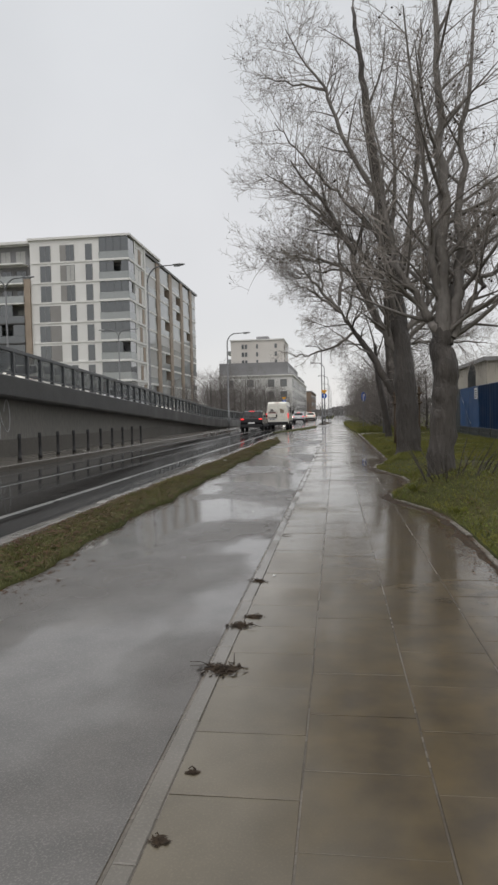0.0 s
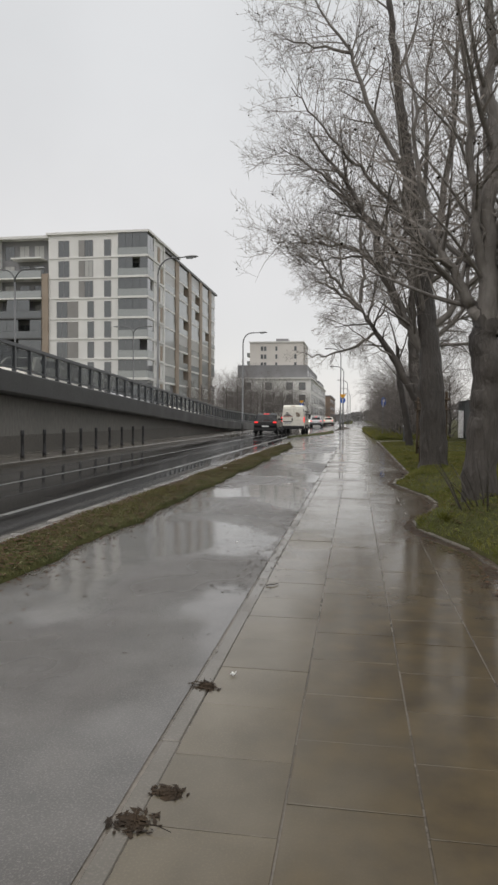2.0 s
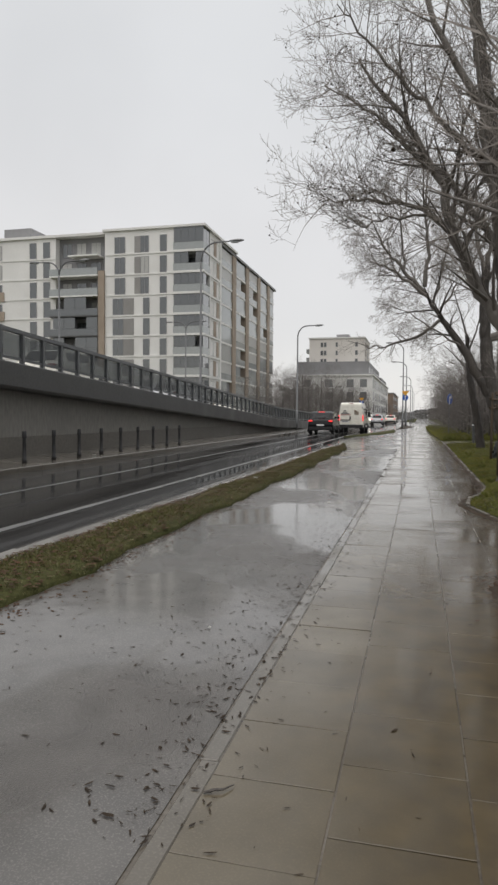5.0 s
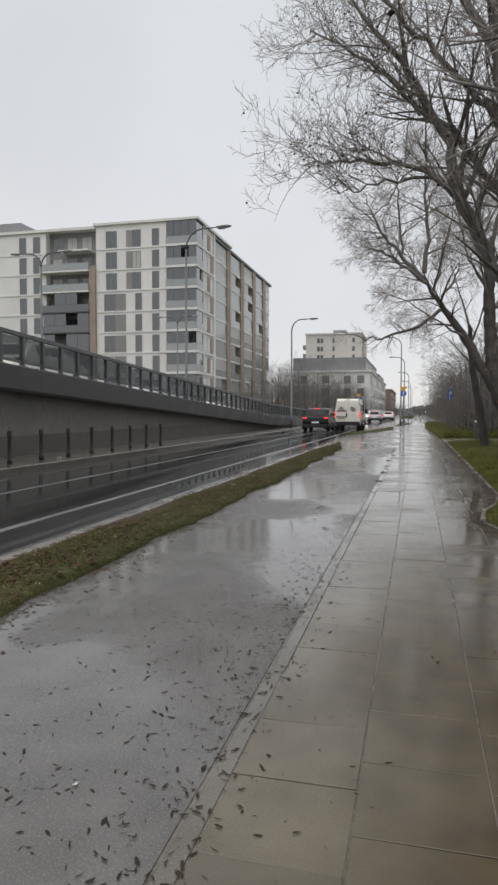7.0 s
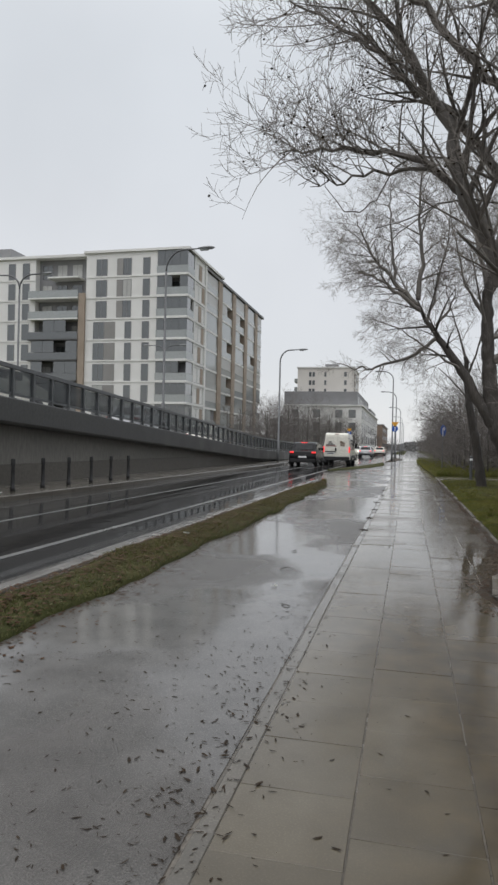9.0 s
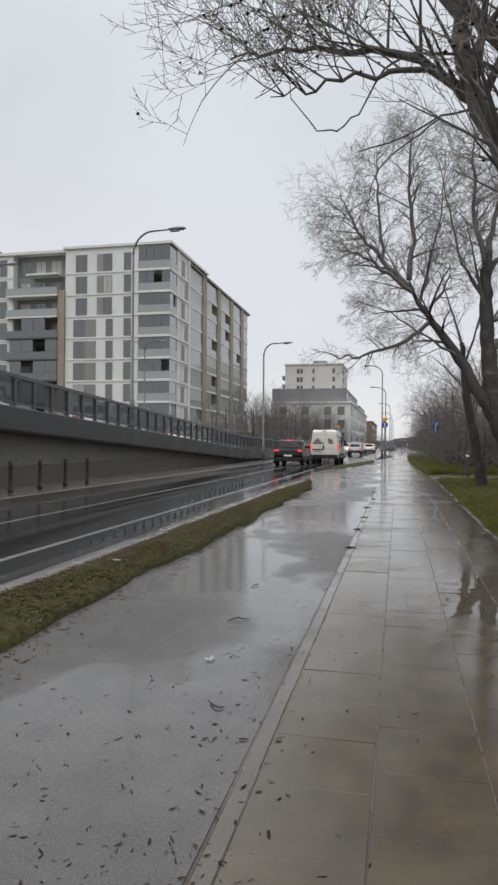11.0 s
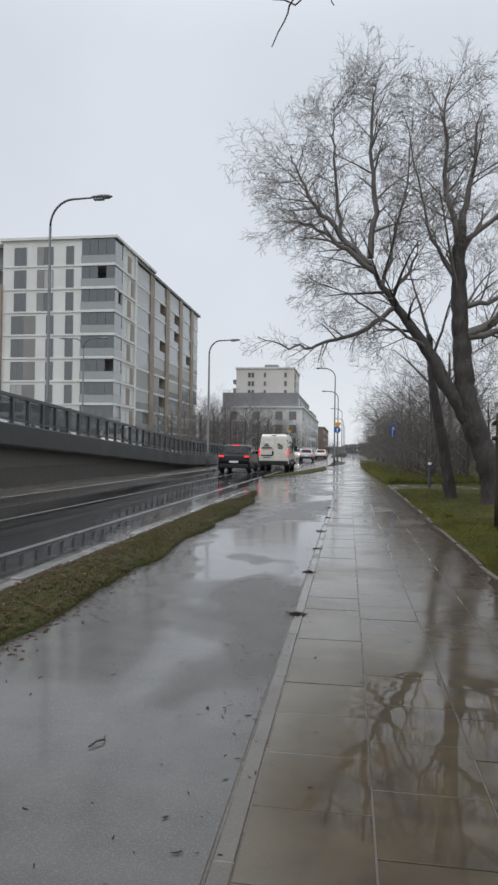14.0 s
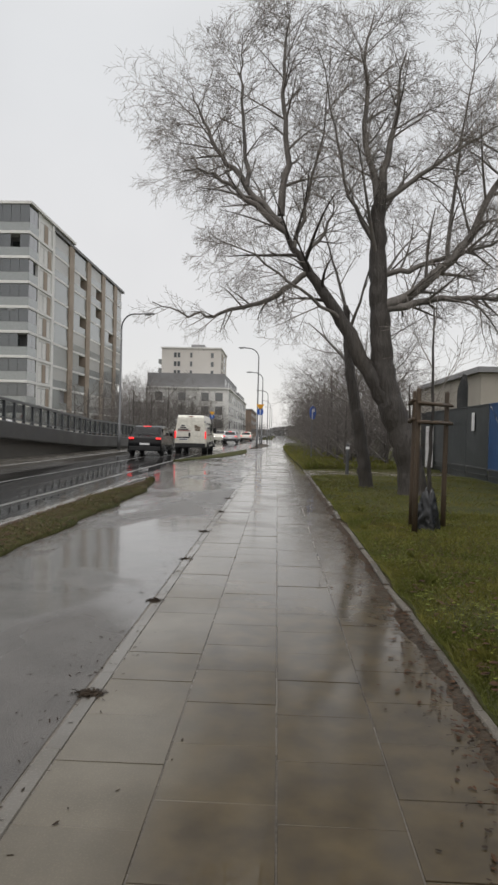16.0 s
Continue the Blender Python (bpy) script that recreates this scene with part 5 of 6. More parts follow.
caught_bag((2.78, 28.85, 0.05))
pb = thing("short_post", "short dark post with a pale band on the lawn", "post", (3.2, 44.6, 0.02))
bm = bmesh.new()
tube(bm, [vec(0, 0, -0.1), vec(0, 0, 1.1), vec(0, 0, 1.14)], [0.07, 0.07, 0.04], 10)
part("shaft", bm, M_STEEL, pb)
bm = bmesh.new()
tube(bm, [vec(0, 0, 0.92), vec(0, 0, 1.02)], [0.074, 0.074], 10)
part("band", bm, M_SIGN_WHITE, pb)
mast = thing("floodlight_mast", "tall thin mast behind the site fence", "mast", (10.4, 43.0, 0.0))
bm = bmesh.new()
tube(bm, [vec(0, 0, -0.1), vec(0, 0, 6.6)], [0.06, 0.04], 8)
part("pole", bm, M_STEEL, mast)
box_part("light_box", (-0.16, 0.16, -0.08, 0.08, 5.2, 5.45), M_STEEL, mast)


# ---- vehicles ----
M_VAN = plain("white_car_paint", (0.68, 0.66, 0.58), 0.35, coat=0.4)
M_CAR = plain("black_car_paint", (0.007, 0.007, 0.008), 0.25, spec=0.18)
M_GREYCAR = plain("silver_car_paint", (0.35, 0.36, 0.37), 0.3, coat=0.6)
M_CARGLASS = plain("car_glass", (0.012, 0.013, 0.015), 0.05, coat=0.25)
M_TYRE = plain("tyre_rubber", (0.02, 0.02, 0.02), 0.7)
M_RIM = plain("steel_rim", (0.30, 0.30, 0.31), 0.4, 0.6)
M_TAIL = plain("lit_tail_lamp", (0.75, 0.03, 0.03), 0.3, emit=1.3)
M_TAIL_OFF = plain("tail_lamp", (0.28, 0.015, 0.015), 0.2, coat=0.6)
M_HEAD = plain("lit_head_lamp", (1.0, 0.97, 0.9), 0.2, emit=3.0)
M_PRINT = plain("dark_print", (0.06, 0.06, 0.07), 0.5)
M_PRINT_RED = plain("red_print", (0.35, 0.08, 0.08), 0.5)
M_PRINT_GREEN = plain("green_print", (0.25, 0.45, 0.12), 0.5)


def profile_body(profile, width, tuck=0.10, bevel=0.05):
    """A body shell: a side outline (y forward, z up) spread over the width, drawn in towards the roof."""
    bm = bmesh.new()
    zs = [z for _, z in profile]
    z0, z1 = min(zs), max(zs)
    sides = []
    for s in (-1, 1):
        sides.append([bm.verts.new((s * (width / 2 - tuck * max(0.0, (z - z0) / (z1 - z0) - 0.45) / 0.55), y, z)) for y, z in profile])
    n = len(profile)
    for i in range(n):
        bm.faces.new((sides[0][i], sides[0][(i + 1) % n], sides[1][(i + 1) % n], sides[1][i]))
    bm.faces.new(sides[0][::-1])
    bm.faces.new(sides[1])
    bmesh.ops.bevel(bm, geom=bm.edges[:], offset=bevel, segments=2, affect="EDGES", profile=0.6)
    return bm


def wheel(parent, x, y, r, w=0.22):
    bm = bmesh.new()
    s = 1 if x > 0 else -1
    ring = [(0.0, 0.62), (0.0, 0.94), (0.03, 1.0), (w - 0.03, 1.0), (w, 0.94), (w, 0.62)]
    tube(bm, [vec(x - s * a, y, r) for a, _ in ring], [r * k for _, k in ring], 20)
    t = part("wheel", bm, M_TYRE, parent, "black rubber tyre", smooth=False)
    bm = bmesh.new()
    tube(bm, [vec(x + s * 0.012, y, r), vec(x - s * 0.06, y, r)], [r * 0.40, r * 0.60], 16)
    for k in range(6):
        a = k * math.tau / 6
        tube(bm, [vec(x + s * 0.018, y + math.cos(a) * r * 0.12, r + math.sin(a) * r * 0.12), vec(x + s * 0.005, y + math.cos(a) * r * 0.56, r + math.sin(a) * r * 0.56)], [0.02, 0.02], 4)
    part("rim", bm, M_RIM, t)
    return t


def text_part(words, size, m, material, parent, name="lettering"):
    cu = bpy.data.curves.new("lettering", "FONT")
    cu.body, cu.size, cu.extrude, cu.align_x, cu.align_y = words, size, 0.002, "CENTER", "CENTER"
    tmp = new("lettering_curve", cu)
    me = bpy.data.meshes.new_from_object(tmp)
    bpy.data.objects.remove(tmp)
    me.materials.clear()
    me.materials.append(material)
    ob = new(name, me)
    ob.parent = parent
    ob.matrix_local = m
    return ob


def delivery_van(at, turn=0):
    v = thing("delivery_van", "white high-roofed delivery van with lettering and lit tail lamps", "van", at, turn)
    L = 5.6
    prof = [(0.0, 0.42), (0.0, 1.2), (0.12, 2.35), (0.3, 2.5), (3.7, 2.46), (4.15, 2.3), (4.85, 1.48), (5.5, 1.15), (5.65, 0.85), (5.65, 0.42)]
    part("body", profile_body(prof, 2.05, 0.18, 0.05), M_VAN, v)
    box_part("rear_bumper", (-1.0, 1.0, -0.12, 0.25, 0.38, 0.66), M_BLACK, v, "black plastic bumper", 0.04)
    box_part("front_bumper", (-1.0, 1.0, 5.35, 5.74, 0.36, 0.72), M_BLACK, v, "black plastic bumper", 0.04)
    for s in (-1, 1):
        d = box_part("rear_door", (min(s * 0.02, s * 0.90), max(s * 0.02, s * 0.90), -0.02, 0.1, 0.68, 2.2), M_VAN, v, bevel=0.015)
        for w in d.data.vertices:
            w.co.y += 0.12 * max(0.0, (w.co.z - 1.2) / 1.15) - 0.005
        box_part("door_panel", (min(s * 0.1, s * 0.84), max(s * 0.1, s * 0.84), 0.075, 0.1, 1.85, 2.12), M_VAN, d, bevel=0.01)
        box_part("tail_lamp", (min(s * 0.94, s * 1.03), max(s * 0.94, s * 1.03), -0.03, 0.06, 0.98, 1.45), M_TAIL, v, "red lit tail lamp", 0.02)
        box_part("hinge", (min(s * 0.88, s * 0.98), max(s * 0.88, s * 0.98), 0.03, 0.12, 2.02, 2.12), M_RIM, v, bevel=0.01)
        box_part("side_strip", (min(s * 1.02, s * 1.05), max(s * 1.02, s * 1.05), 1.75, 4.0, 0.56, 0.76), M_BLACK, v, "black rubbing strip", 0.01)
        box_part("door_window", (min(s * 0.93, s * 1.0), max(s * 0.93, s * 1.0), 3.75, 4.45, 1.45, 2.0), M_CARGLASS, v, "dark side window", 0.02)
        box_part("mirror", (min(s * 1.05, s * 1.27), max(s * 1.05, s * 1.27), 4.45, 4.6, 1.35, 1.72), M_BLACK, v, "black wing mirror", 0.03)
        box_part("head_lamp", (min(s * 0.6, s * 0.98), max(s * 0.6, s * 0.98), 5.2, 5.6, 0.98, 1.2), M_SIGN_WHITE, v, "clear head lamp", 0.03)
        box_part("door_handle", (min(s * 1.02, s * 1.05), max(s * 1.02, s * 1.05), 3.2, 3.3, 1.2, 1.42), M_BLACK, v, bevel=0.01)
        for y in (1.0, 4.75):
            bm = bmesh.new()
            tube(bm, [vec(s * 1.03, y, 0.36), vec(s * 0.7, y, 0.36)], [0.43, 0.43], 20)
            part("wheel_arch", bm, M_BLACK, v)
            wheel(v, s * 1.04, y, 0.35)
    bm = bmesh.new()
    q = [bm.verts.new(c) for c in ((-0.82, 4.2, 2.3), (0.82, 4.2, 2.3), (0.92, 4.88, 1.5), (-0.92, 4.88, 1.5))]
    bm.faces.new(q)
    bmesh.ops.solidify(bm, geom=bm.faces[:], thickness=-0.03)
    part("windscreen", bm, M_CARGLASS, v)
    box_part("brake_lamp", (-0.16, 0.16, 0.12, 0.2, 2.4, 2.44), M_TAIL_OFF, v)
    box_part("handle", (-0.12, 0.0, -0.035, 0.0, 1.1, 1.35), M_BLACK, v, "black door handle", 0.02)
    box_part("plate_lamp", (-0.88, -0.06, -0.03, 0.0, 1.0, 1.08), M_BLACK, v)
    pl = box_part("number_plate", (-0.78, -0.16, -0.035, -0.012, 0.85, 0.98), M_SIGN_WHITE, v)
    box_part("print_bar", (-0.72, -0.2, -0.039, -0.036, 0.885, 0.945), M_PRINT, pl)
    # signwriting; what cannot be read is bars
    for k, (x0, x1) in enumerate(((-0.62, -0.38), (-0.68, -0.3), (-0.82, -0.14))):
        box_part("print_bar", (x0, x1, 0.008 + 0.012 * (2 - k), 0.018 + 0.012 * (2 - k), 1.78 - k * 0.12, 1.85 - k * 0.12), M_PRINT, v)
    box_part("print_bar", (-0.85, 0.0, -0.016, -0.004, 1.47, 1.51), M_PRINT_RED, v)
    bm = bmesh.new()
    rng = random.Random(2)
    for k in range(14):
        a, b = 0.26 + 0.08 * (k % 4) + rng.uniform(-0.02, 0.02), 1.48 + 0.085 * (k // 4) + rng.uniform(-0.02, 0.02)
        box(bm, a, a + rng.uniform(0.05, 0.16), 0.0, 0.022, b, b + rng.uniform(0.04, 0.14))
    part("print_motif", bm, M_TAN_WALL, v, "brown printed motif")
    for s in (-1, 1):
        turn_m = 90 if s > 0 else -90
        text_part("MATERIAŁY I URZĄDZENIA", 0.19, pose(s * 0.985, 1.75, 1.95, 90, 0, turn_m), M_PRINT, v)
        box_part("print_bar", (min(s * 1.015, s * 1.03), max(s * 1.015, s * 1.03), 1.05, 2.45, 1.62, 1.74), M_PRINT, v)
        box_part("print_bar", (min(s * 1.026, s * 1.034), max(s * 1.026, s * 1.034), 0.7, 2.4, 1.18, 1.27), M_PRINT_RED, v)
        box_part("print_panel", (min(s * 1.026, s * 1.034), max(s * 1.026, s * 1.034), 2.9, 3.25, 0.85, 1.05), M_PRINT_GREEN, v)
        bm = bmesh.new()
        for k in range(12):
            a, b = 2.6 + 0.12 * (k % 3) + rng.uniform(-0.03, 0.03), 1.25 + 0.13 * (k // 3) + rng.uniform(-0.02, 0.02)
            xx = s * (1.026 - max(0.0, (b - 1.2)) * 0.09)
            box(bm, min(xx, xx + s * 0.012), max(xx, xx + s * 0.012), a, a + rng.uniform(0.05, 0.18), b, b + rng.uniform(0.05, 0.16))
        part("print_motif", bm, M_PRINT, v, "dark printed motif")
    return v


def car(at, paint, label, turn=0, lit=True, front=False, high=1.0):
    c = thing("car", label, "car", at, turn, "cars on the road")
    h = high
    prof = [(0.05, 0.3), (0.0, 0.7), (0.12, 0.98 * h), (0.35, 1.05 * h), (0.75, 1.48 * h), (1.2, 1.56 * h), (2.5, 1.54 * h), (3.25, 1.08 * h), (4.2, 0.92 * h), (4.45, 0.7), (4.42, 0.3)]
    part("body", profile_body(prof, 1.82, 0.20, 0.07), paint, c)
    bm = bmesh.new()
    q = [bm.verts.new(v) for v in ((-0.68, 0.37, 1.1 * h), (0.68, 0.37, 1.1 * h), (0.58, 0.70, 1.46 * h), (-0.58, 0.70, 1.46 * h))]
    bm.faces.new(q)
    bmesh.ops.solidify(bm, geom=bm.faces[:], thickness=0.03)
    part("rear_window", bm, M_CARGLASS, c)
    bm = bmesh.new()
    q = [bm.verts.new(v) for v in ((-0.7, 3.22, 1.12 * h), (0.7, 3.22, 1.12 * h), (0.6, 2.58, 1.51 * h), (-0.6, 2.58, 1.51 * h))]
    bm.faces.new(q)
    bmesh.ops.solidify(bm, geom=bm.faces[:], thickness=0.03)
    part("windscreen", bm, M_CARGLASS, c)
    for s in (-1, 1):
        for y0, y1 in ((0.95, 1.75), (1.82, 2.6)):
            box_part("side_window", (min(s * 0.74, s * 0.83), max(s * 0.74, s * 0.83), y0, y1, 1.1 * h, 1.42 * h), M_CARGLASS, c, bevel=0.02)
        box_part("tail_lamp", (min(s * 0.6, s * 0.86), max(s * 0.6, s * 0.86), -0.03, 0.12, 0.87 * h, 0.96 * h), M_TAIL if lit and not front else M_TAIL_OFF, c, "red tail lamp", 0.02)
        box_part("head_lamp", (min(s * 0.55, s * 0.88), max(s * 0.55, s * 0.88), 4.28, 4.47, 0.68, 0.82), M_HEAD if front else M_SIGN_WHITE, c, "clear head lamp", 0.02)
        box_part("mirror", (min(s * 0.86, s * 1.02), max(s * 0.86, s * 1.02), 2.85, 2.98, 1.05 * h, 1.2 * h), paint, c, bevel=0.03)
        for y in (0.8, 3.5):
            wheel(c, s * 0.92, y, 0.32, 0.2)
    box_part("bumper", (-0.84, 0.84, -0.06, 0.2, 0.32, 0.55), M_BLACK, c, bevel=0.03)
    if lit and not front:
        box_part("brake_lamp", (-0.22, 0.22, 0.70, 0.76, 1.50 * h, 1.54 * h), M_TAIL, c)
    box_part("number_plate", (-0.26, 0.26, -0.03, 0.02, 0.62, 0.73), M_SIGN_WHITE, c)
    return c


delivery_van((-5.2, 62.0, ROAD_Z(-5.2)), 0)
car((-6.6, 54.0, ROAD_Z(-6.6)), M_CAR, "black hatchback with lit red tail lamps on the wet road", high=1.07)
car((-5.6, 104.0, ROAD_Z(-5.6)), M_GREYCAR, "silver car driving away on the wet road", lit=True)
car((-7.4, 112.0, ROAD_Z(-7.4)), M_VAN, "white car with lit head lamps coming closer", turn=180, front=True)
car((-4.6, 126.0, ROAD_Z(-4.6)), M_VAN, "white car far down the road")
car((-5.6, 150.0, ROAD_Z(-5.6)), M_CAR, "dark car far down the road")
for y, p_ in ((27.5, M_VAN), (40.0, M_GREYCAR), (52.0, M_VAN)):
    car((-13.2, y, par_z(y + 2) - 0.1), p_, "pale car parked on the ramp behind the railing", lit=False)


# ---- fallen leaves, mud clumps, litter, grass ----
def scatter_leaves(name, count, place, seed, label, size=(0.02, 0.055), material=None, slim=(0.15, 0.5), rim=7):
    rng = random.Random(seed)
    verts, faces = [], []
    for _ in range(count):
        x, y, z = place(rng)
        a, s = rng.uniform(0, math.tau), rng.uniform(*size) * rng.uniform(0.6, 1.1)
        w = s * rng.uniform(*slim)
        ca, sa = math.cos(a), math.sin(a)
        tilt, roll = rng.uniform(-0.12, 0.12), rng.uniform(-0.25, 0.25)
        i = len(verts)
        for q in range(rim):
            b = q * math.tau / rim + rng.uniform(-0.35, 0.35)
            k = rng.uniform(0.55, 1.0) if q % 3 else 1.0
            u, v_ = s * k * math.cos(b), w * k * math.sin(b)
            verts.append((x + u * ca - v_ * sa, y + u * sa + v_ * ca, z + 0.001 + abs(u * tilt) + abs(v_ * roll) + s * rng.uniform(0, 0.05)))
        faces += [(i, i + q, i + q + 1) for q in range(1, rim - 1)]
    return tagged(from_data(name, verts, faces, material or M_LEAF), label, "leaves", kind="stuff")


def on_path(rng):
    y = rng.choice((rng.uniform(9, 16.5), rng.uniform(8, 15), rng.uniform(10, 18), rng.uniform(6, 34)))
    x = rng.choice((rng.uniform(-2.6, -0.6), rng.uniform(-2.6, -0.6), rng.gauss(-0.8, 0.25), rng.uniform(-1.6, 0.4)))
    return x, y, 0.001 if x > -0.6 else -0.0045 - 0.004 * math.sin(x * 1.9)


def along_kerb(rng):
    y = rng.uniform(2, 42)
    x = lawn_left(y) - 0.05 - abs(rng.gauss(0, 0.19)) * (0.5 + 0.9 * (noise.noise(Vector((y * 0.9, 3, 0))) + 0.4))
    return x, y, 0.006 if x < lawn_left(y) - 0.24 else rng.uniform(0.014, 0.026)


def on_lawn(rng):
    y = rng.uniform(4, 40)
    x = lawn_left(y) + 0.1 + abs(rng.gauss(0, 1.6))
    return x, y, lawn_z(x, y) + rng.uniform(0.025, 0.05)


def on_verge(rng):
    y = rng.uniform(2, 37)
    a, b = verge_left(y), verge_right(y)
    x = rng.uniform(a, b)
    return x, y, verge_z(x, y, a, b) + rng.uniform(0.015, 0.045)


def on_lawn_low(rng):
    x, y, z = on_lawn(rng)
    return x, y, z - 0.012


scatter_leaves("fallen_leaves", 1150, on_path, 1, "wet dark leaves scattered on the asphalt path", (0.006, 0.026), None, (0.14, 0.45))
scatter_leaves("fallen_leaves", 900, on_path, 21, "wet dark leaf scraps and stalks on the asphalt path", (0.006, 0.026), M_LEAF, (0.08, 0.35))
scatter_leaves("fallen_leaves", 5000, along_kerb, 2, "brown sodden leaves gathered along the kerb", (0.009, 0.030), M_LEAF_BROWN, (0.25, 0.8))
scatter_leaves("fallen_leaves", 4200, along_kerb, 22, "dark rotting leaf scraps gathered along the kerb", (0.007, 0.026), M_LEAF, (0.15, 0.7))
scatter_leaves("fallen_leaves", 7000, on_lawn, 3, "brown leaves lying in the lawn", (0.014, 0.042), M_LEAF_BROWN, (0.35, 0.8))
scatter_leaves("weed_leaves", 16000, on_lawn_low, 8, "broad green weed leaves among the lawn grass", (0.010, 0.030), M_WEED, (0.45, 0.85), 5)
scatter_leaves("fallen_leaves", 10000, on_verge, 4, "dark leaves trodden into the grass verge", (0.018, 0.044), M_LEAF_BROWN, (0.35, 0.8))


def verge_edges(rng):
    y = rng.uniform(1, 38)
    x = rng.choice((verge_right(y) + rng.gauss(0.03, 0.06), verge_right(y) + abs(rng.gauss(0, 0.24)), verge_left(y) + rng.gauss(0, 0.05)))
    return x, y, -0.0045 - 0.004 * math.sin(x * 1.9) if x > verge_right(y) else verge_z(x, y, verge_left(y), verge_right(y)) + 0.015


scatter_leaves("fallen_leaves", 5200, verge_edges, 14, "muddy leaf litter washed along the edges of the verge", (0.008, 0.032), M_LEAF_BROWN, (0.2, 0.7))
scatter_leaves("straw_litter", 2200, on_verge, 15, "pale straw and stalks lying in the grass verge", (0.02, 0.05), M_GRASS_DRY, (0.06, 0.2))


def edge_line(rng):
    y = rng.choice((rng.uniform(8, 15), rng.uniform(8, 30)))
    return -0.62 + rng.gauss(0, 0.13), y, 0.002


scatter_leaves("fallen_leaves", 1000, edge_line, 6, "leaf litter caught along the edging stones", (0.007, 0.030), None, (0.1, 0.45))


def clump(at, r, seed, label):
    """A heap of muddy leaves and twigs."""
    bm = bmesh.new()
    rng = random.Random(seed)
    for k in range(int(40 + 1100 * r)):
        a, d = rng.uniform(0, math.tau), min(r * 1.05, abs(rng.gauss(0, r * 0.6)))
        c = Vector((math.cos(a) * d, math.sin(a) * d * 0.8, max(0.004, 0.16 * r * (1 - d / (r * 1.4)))))
        s = rng.uniform(0.006, 0.010 + 0.06 * r)
        b = rng.uniform(0, math.tau)
        u, w = Vector((math.cos(b), math.sin(b), rng.uniform(-0.3, 0.3))) * s * 1.6, Vector((-math.sin(b), math.cos(b), rng.uniform(-0.2, 0.4))) * s * 0.5
        q = [bm.verts.new(c + e) for e in (-u, w, u, -w)]
        bm.faces.new(q)
    hub = bm.verts.new((0, 0, 0.14 * r))
    rim = [bm.verts.new((math.cos(k * math.tau / 16) * r * 1.1, math.sin(k * math.tau / 16) * r * 0.9, 0.002)) for k in range(16)]
    for k in range(16):
        rim[k].co.xy *= rng.uniform(0.4, 0.9)
    for k in range(16):
        bm.faces.new((hub, rim[k], rim[(k + 1) % 16]))
    for k in range(1 + int(r * 20)):
        a = rng.uniform(0, math.tau)
        p0 = Vector((rng.gauss(0, r * 0.4), rng.gauss(0, r * 0.3), 0.012))
        p1 = p0 + Vector((math.cos(a), math.sin(a), 0)) * rng.uniform(0.6, 1.5) * r
        tube(bm, [p0, p0.lerp(p1, 0.5) + Vector((0, 0, 0.012)), p1], [0.003, 0.0025, 0.0015], 4)
    ob = tagged(part("leaf_clump", bm, M_LEAF), label, "leaf clump", group="leaf clumps on the edging")
    ob.location = at
    return ob


for i, (x, y, r) in enumerate(((-0.5, 4.22, 0.13), (-0.51, 5.0, 0.09), (-0.52, 6.2, 0.08), (-0.46, 2.72, 0.032), (-0.44, 3.15, 0.022), (-1.1, 2.55, 0.025), (-0.44, 5.2, 0.07), (-0.56, 22.26, 0.09), (-0.57, 24.35, 0.08), (-0.57, 26.3, 0.08), (-0.6, 28.5, 0.08), (-0.55, 31, 0.08), (-0.6, 33.5, 0.08))):
    clump((x, y, 0.0), r, 100 + i, "dark clump of wet leaves and twigs on the edging")


def litter(at, seed, size=0.06):
    bm = bmesh.new()
    rng = random.Random(seed)
    n = 7
    g = []
    for j in range(n):
        g.append([])
        for i in range(n):
            u, w = (i - 3) / 3, (j - 3) / 3
            k = 0.72 + 0.55 * noise.noise(Vector((math.atan2(w, u) * 1.3, seed, 0)))
            h = abs(noise.noise(Vector((u * 2.4, w * 2.4, seed)))) * 0.5 + abs(u * w) * 0.2
            g[-1].append(bm.verts.new((u * size * 0.9 * k, w * size * 0.6 * k, 0.004 + size * h)))
    for j in range(n - 1):
        for i in range(n - 1):
            bm.faces.new((g[j][i], g[j][i + 1], g[j + 1][i + 1], g[j + 1][i]))
    bmesh.ops.solidify(bm, geom=bm.faces[:], thickness=0.002)
    ob = tagged(part("paper_scrap", bm, M_LITTER), "small crumpled scrap of white paper on wet ground", "litter", group="paper scraps")
    ob.matrix_world = pose(*at, 0, 0, rng.uniform(0, 360))
    return ob


litter((-1.143, 17.02, 0.0), 1, 0.047)
litter((-3.09, 19.92, 0.09), 2, 0.07)
litter((-0.41, 6.38, 0.002), 3, 0.03)
litter((-1.07, 10.26, 0.0), 4, 0.02)
litter((-8.79, 23.6, 0.245), 5, 0.08)
litter((0.78, 3.25, 0.004), 6, 0.018)


def stick(pts, label):
    bm = bmesh.new()
    tube(bm, [vec(*p) for p in pts], [0.005, 0.006, 0.005, 0.002][:len(pts)], 6)
    return tagged(part("fallen_stick", bm, M_BARK), label, "stick")


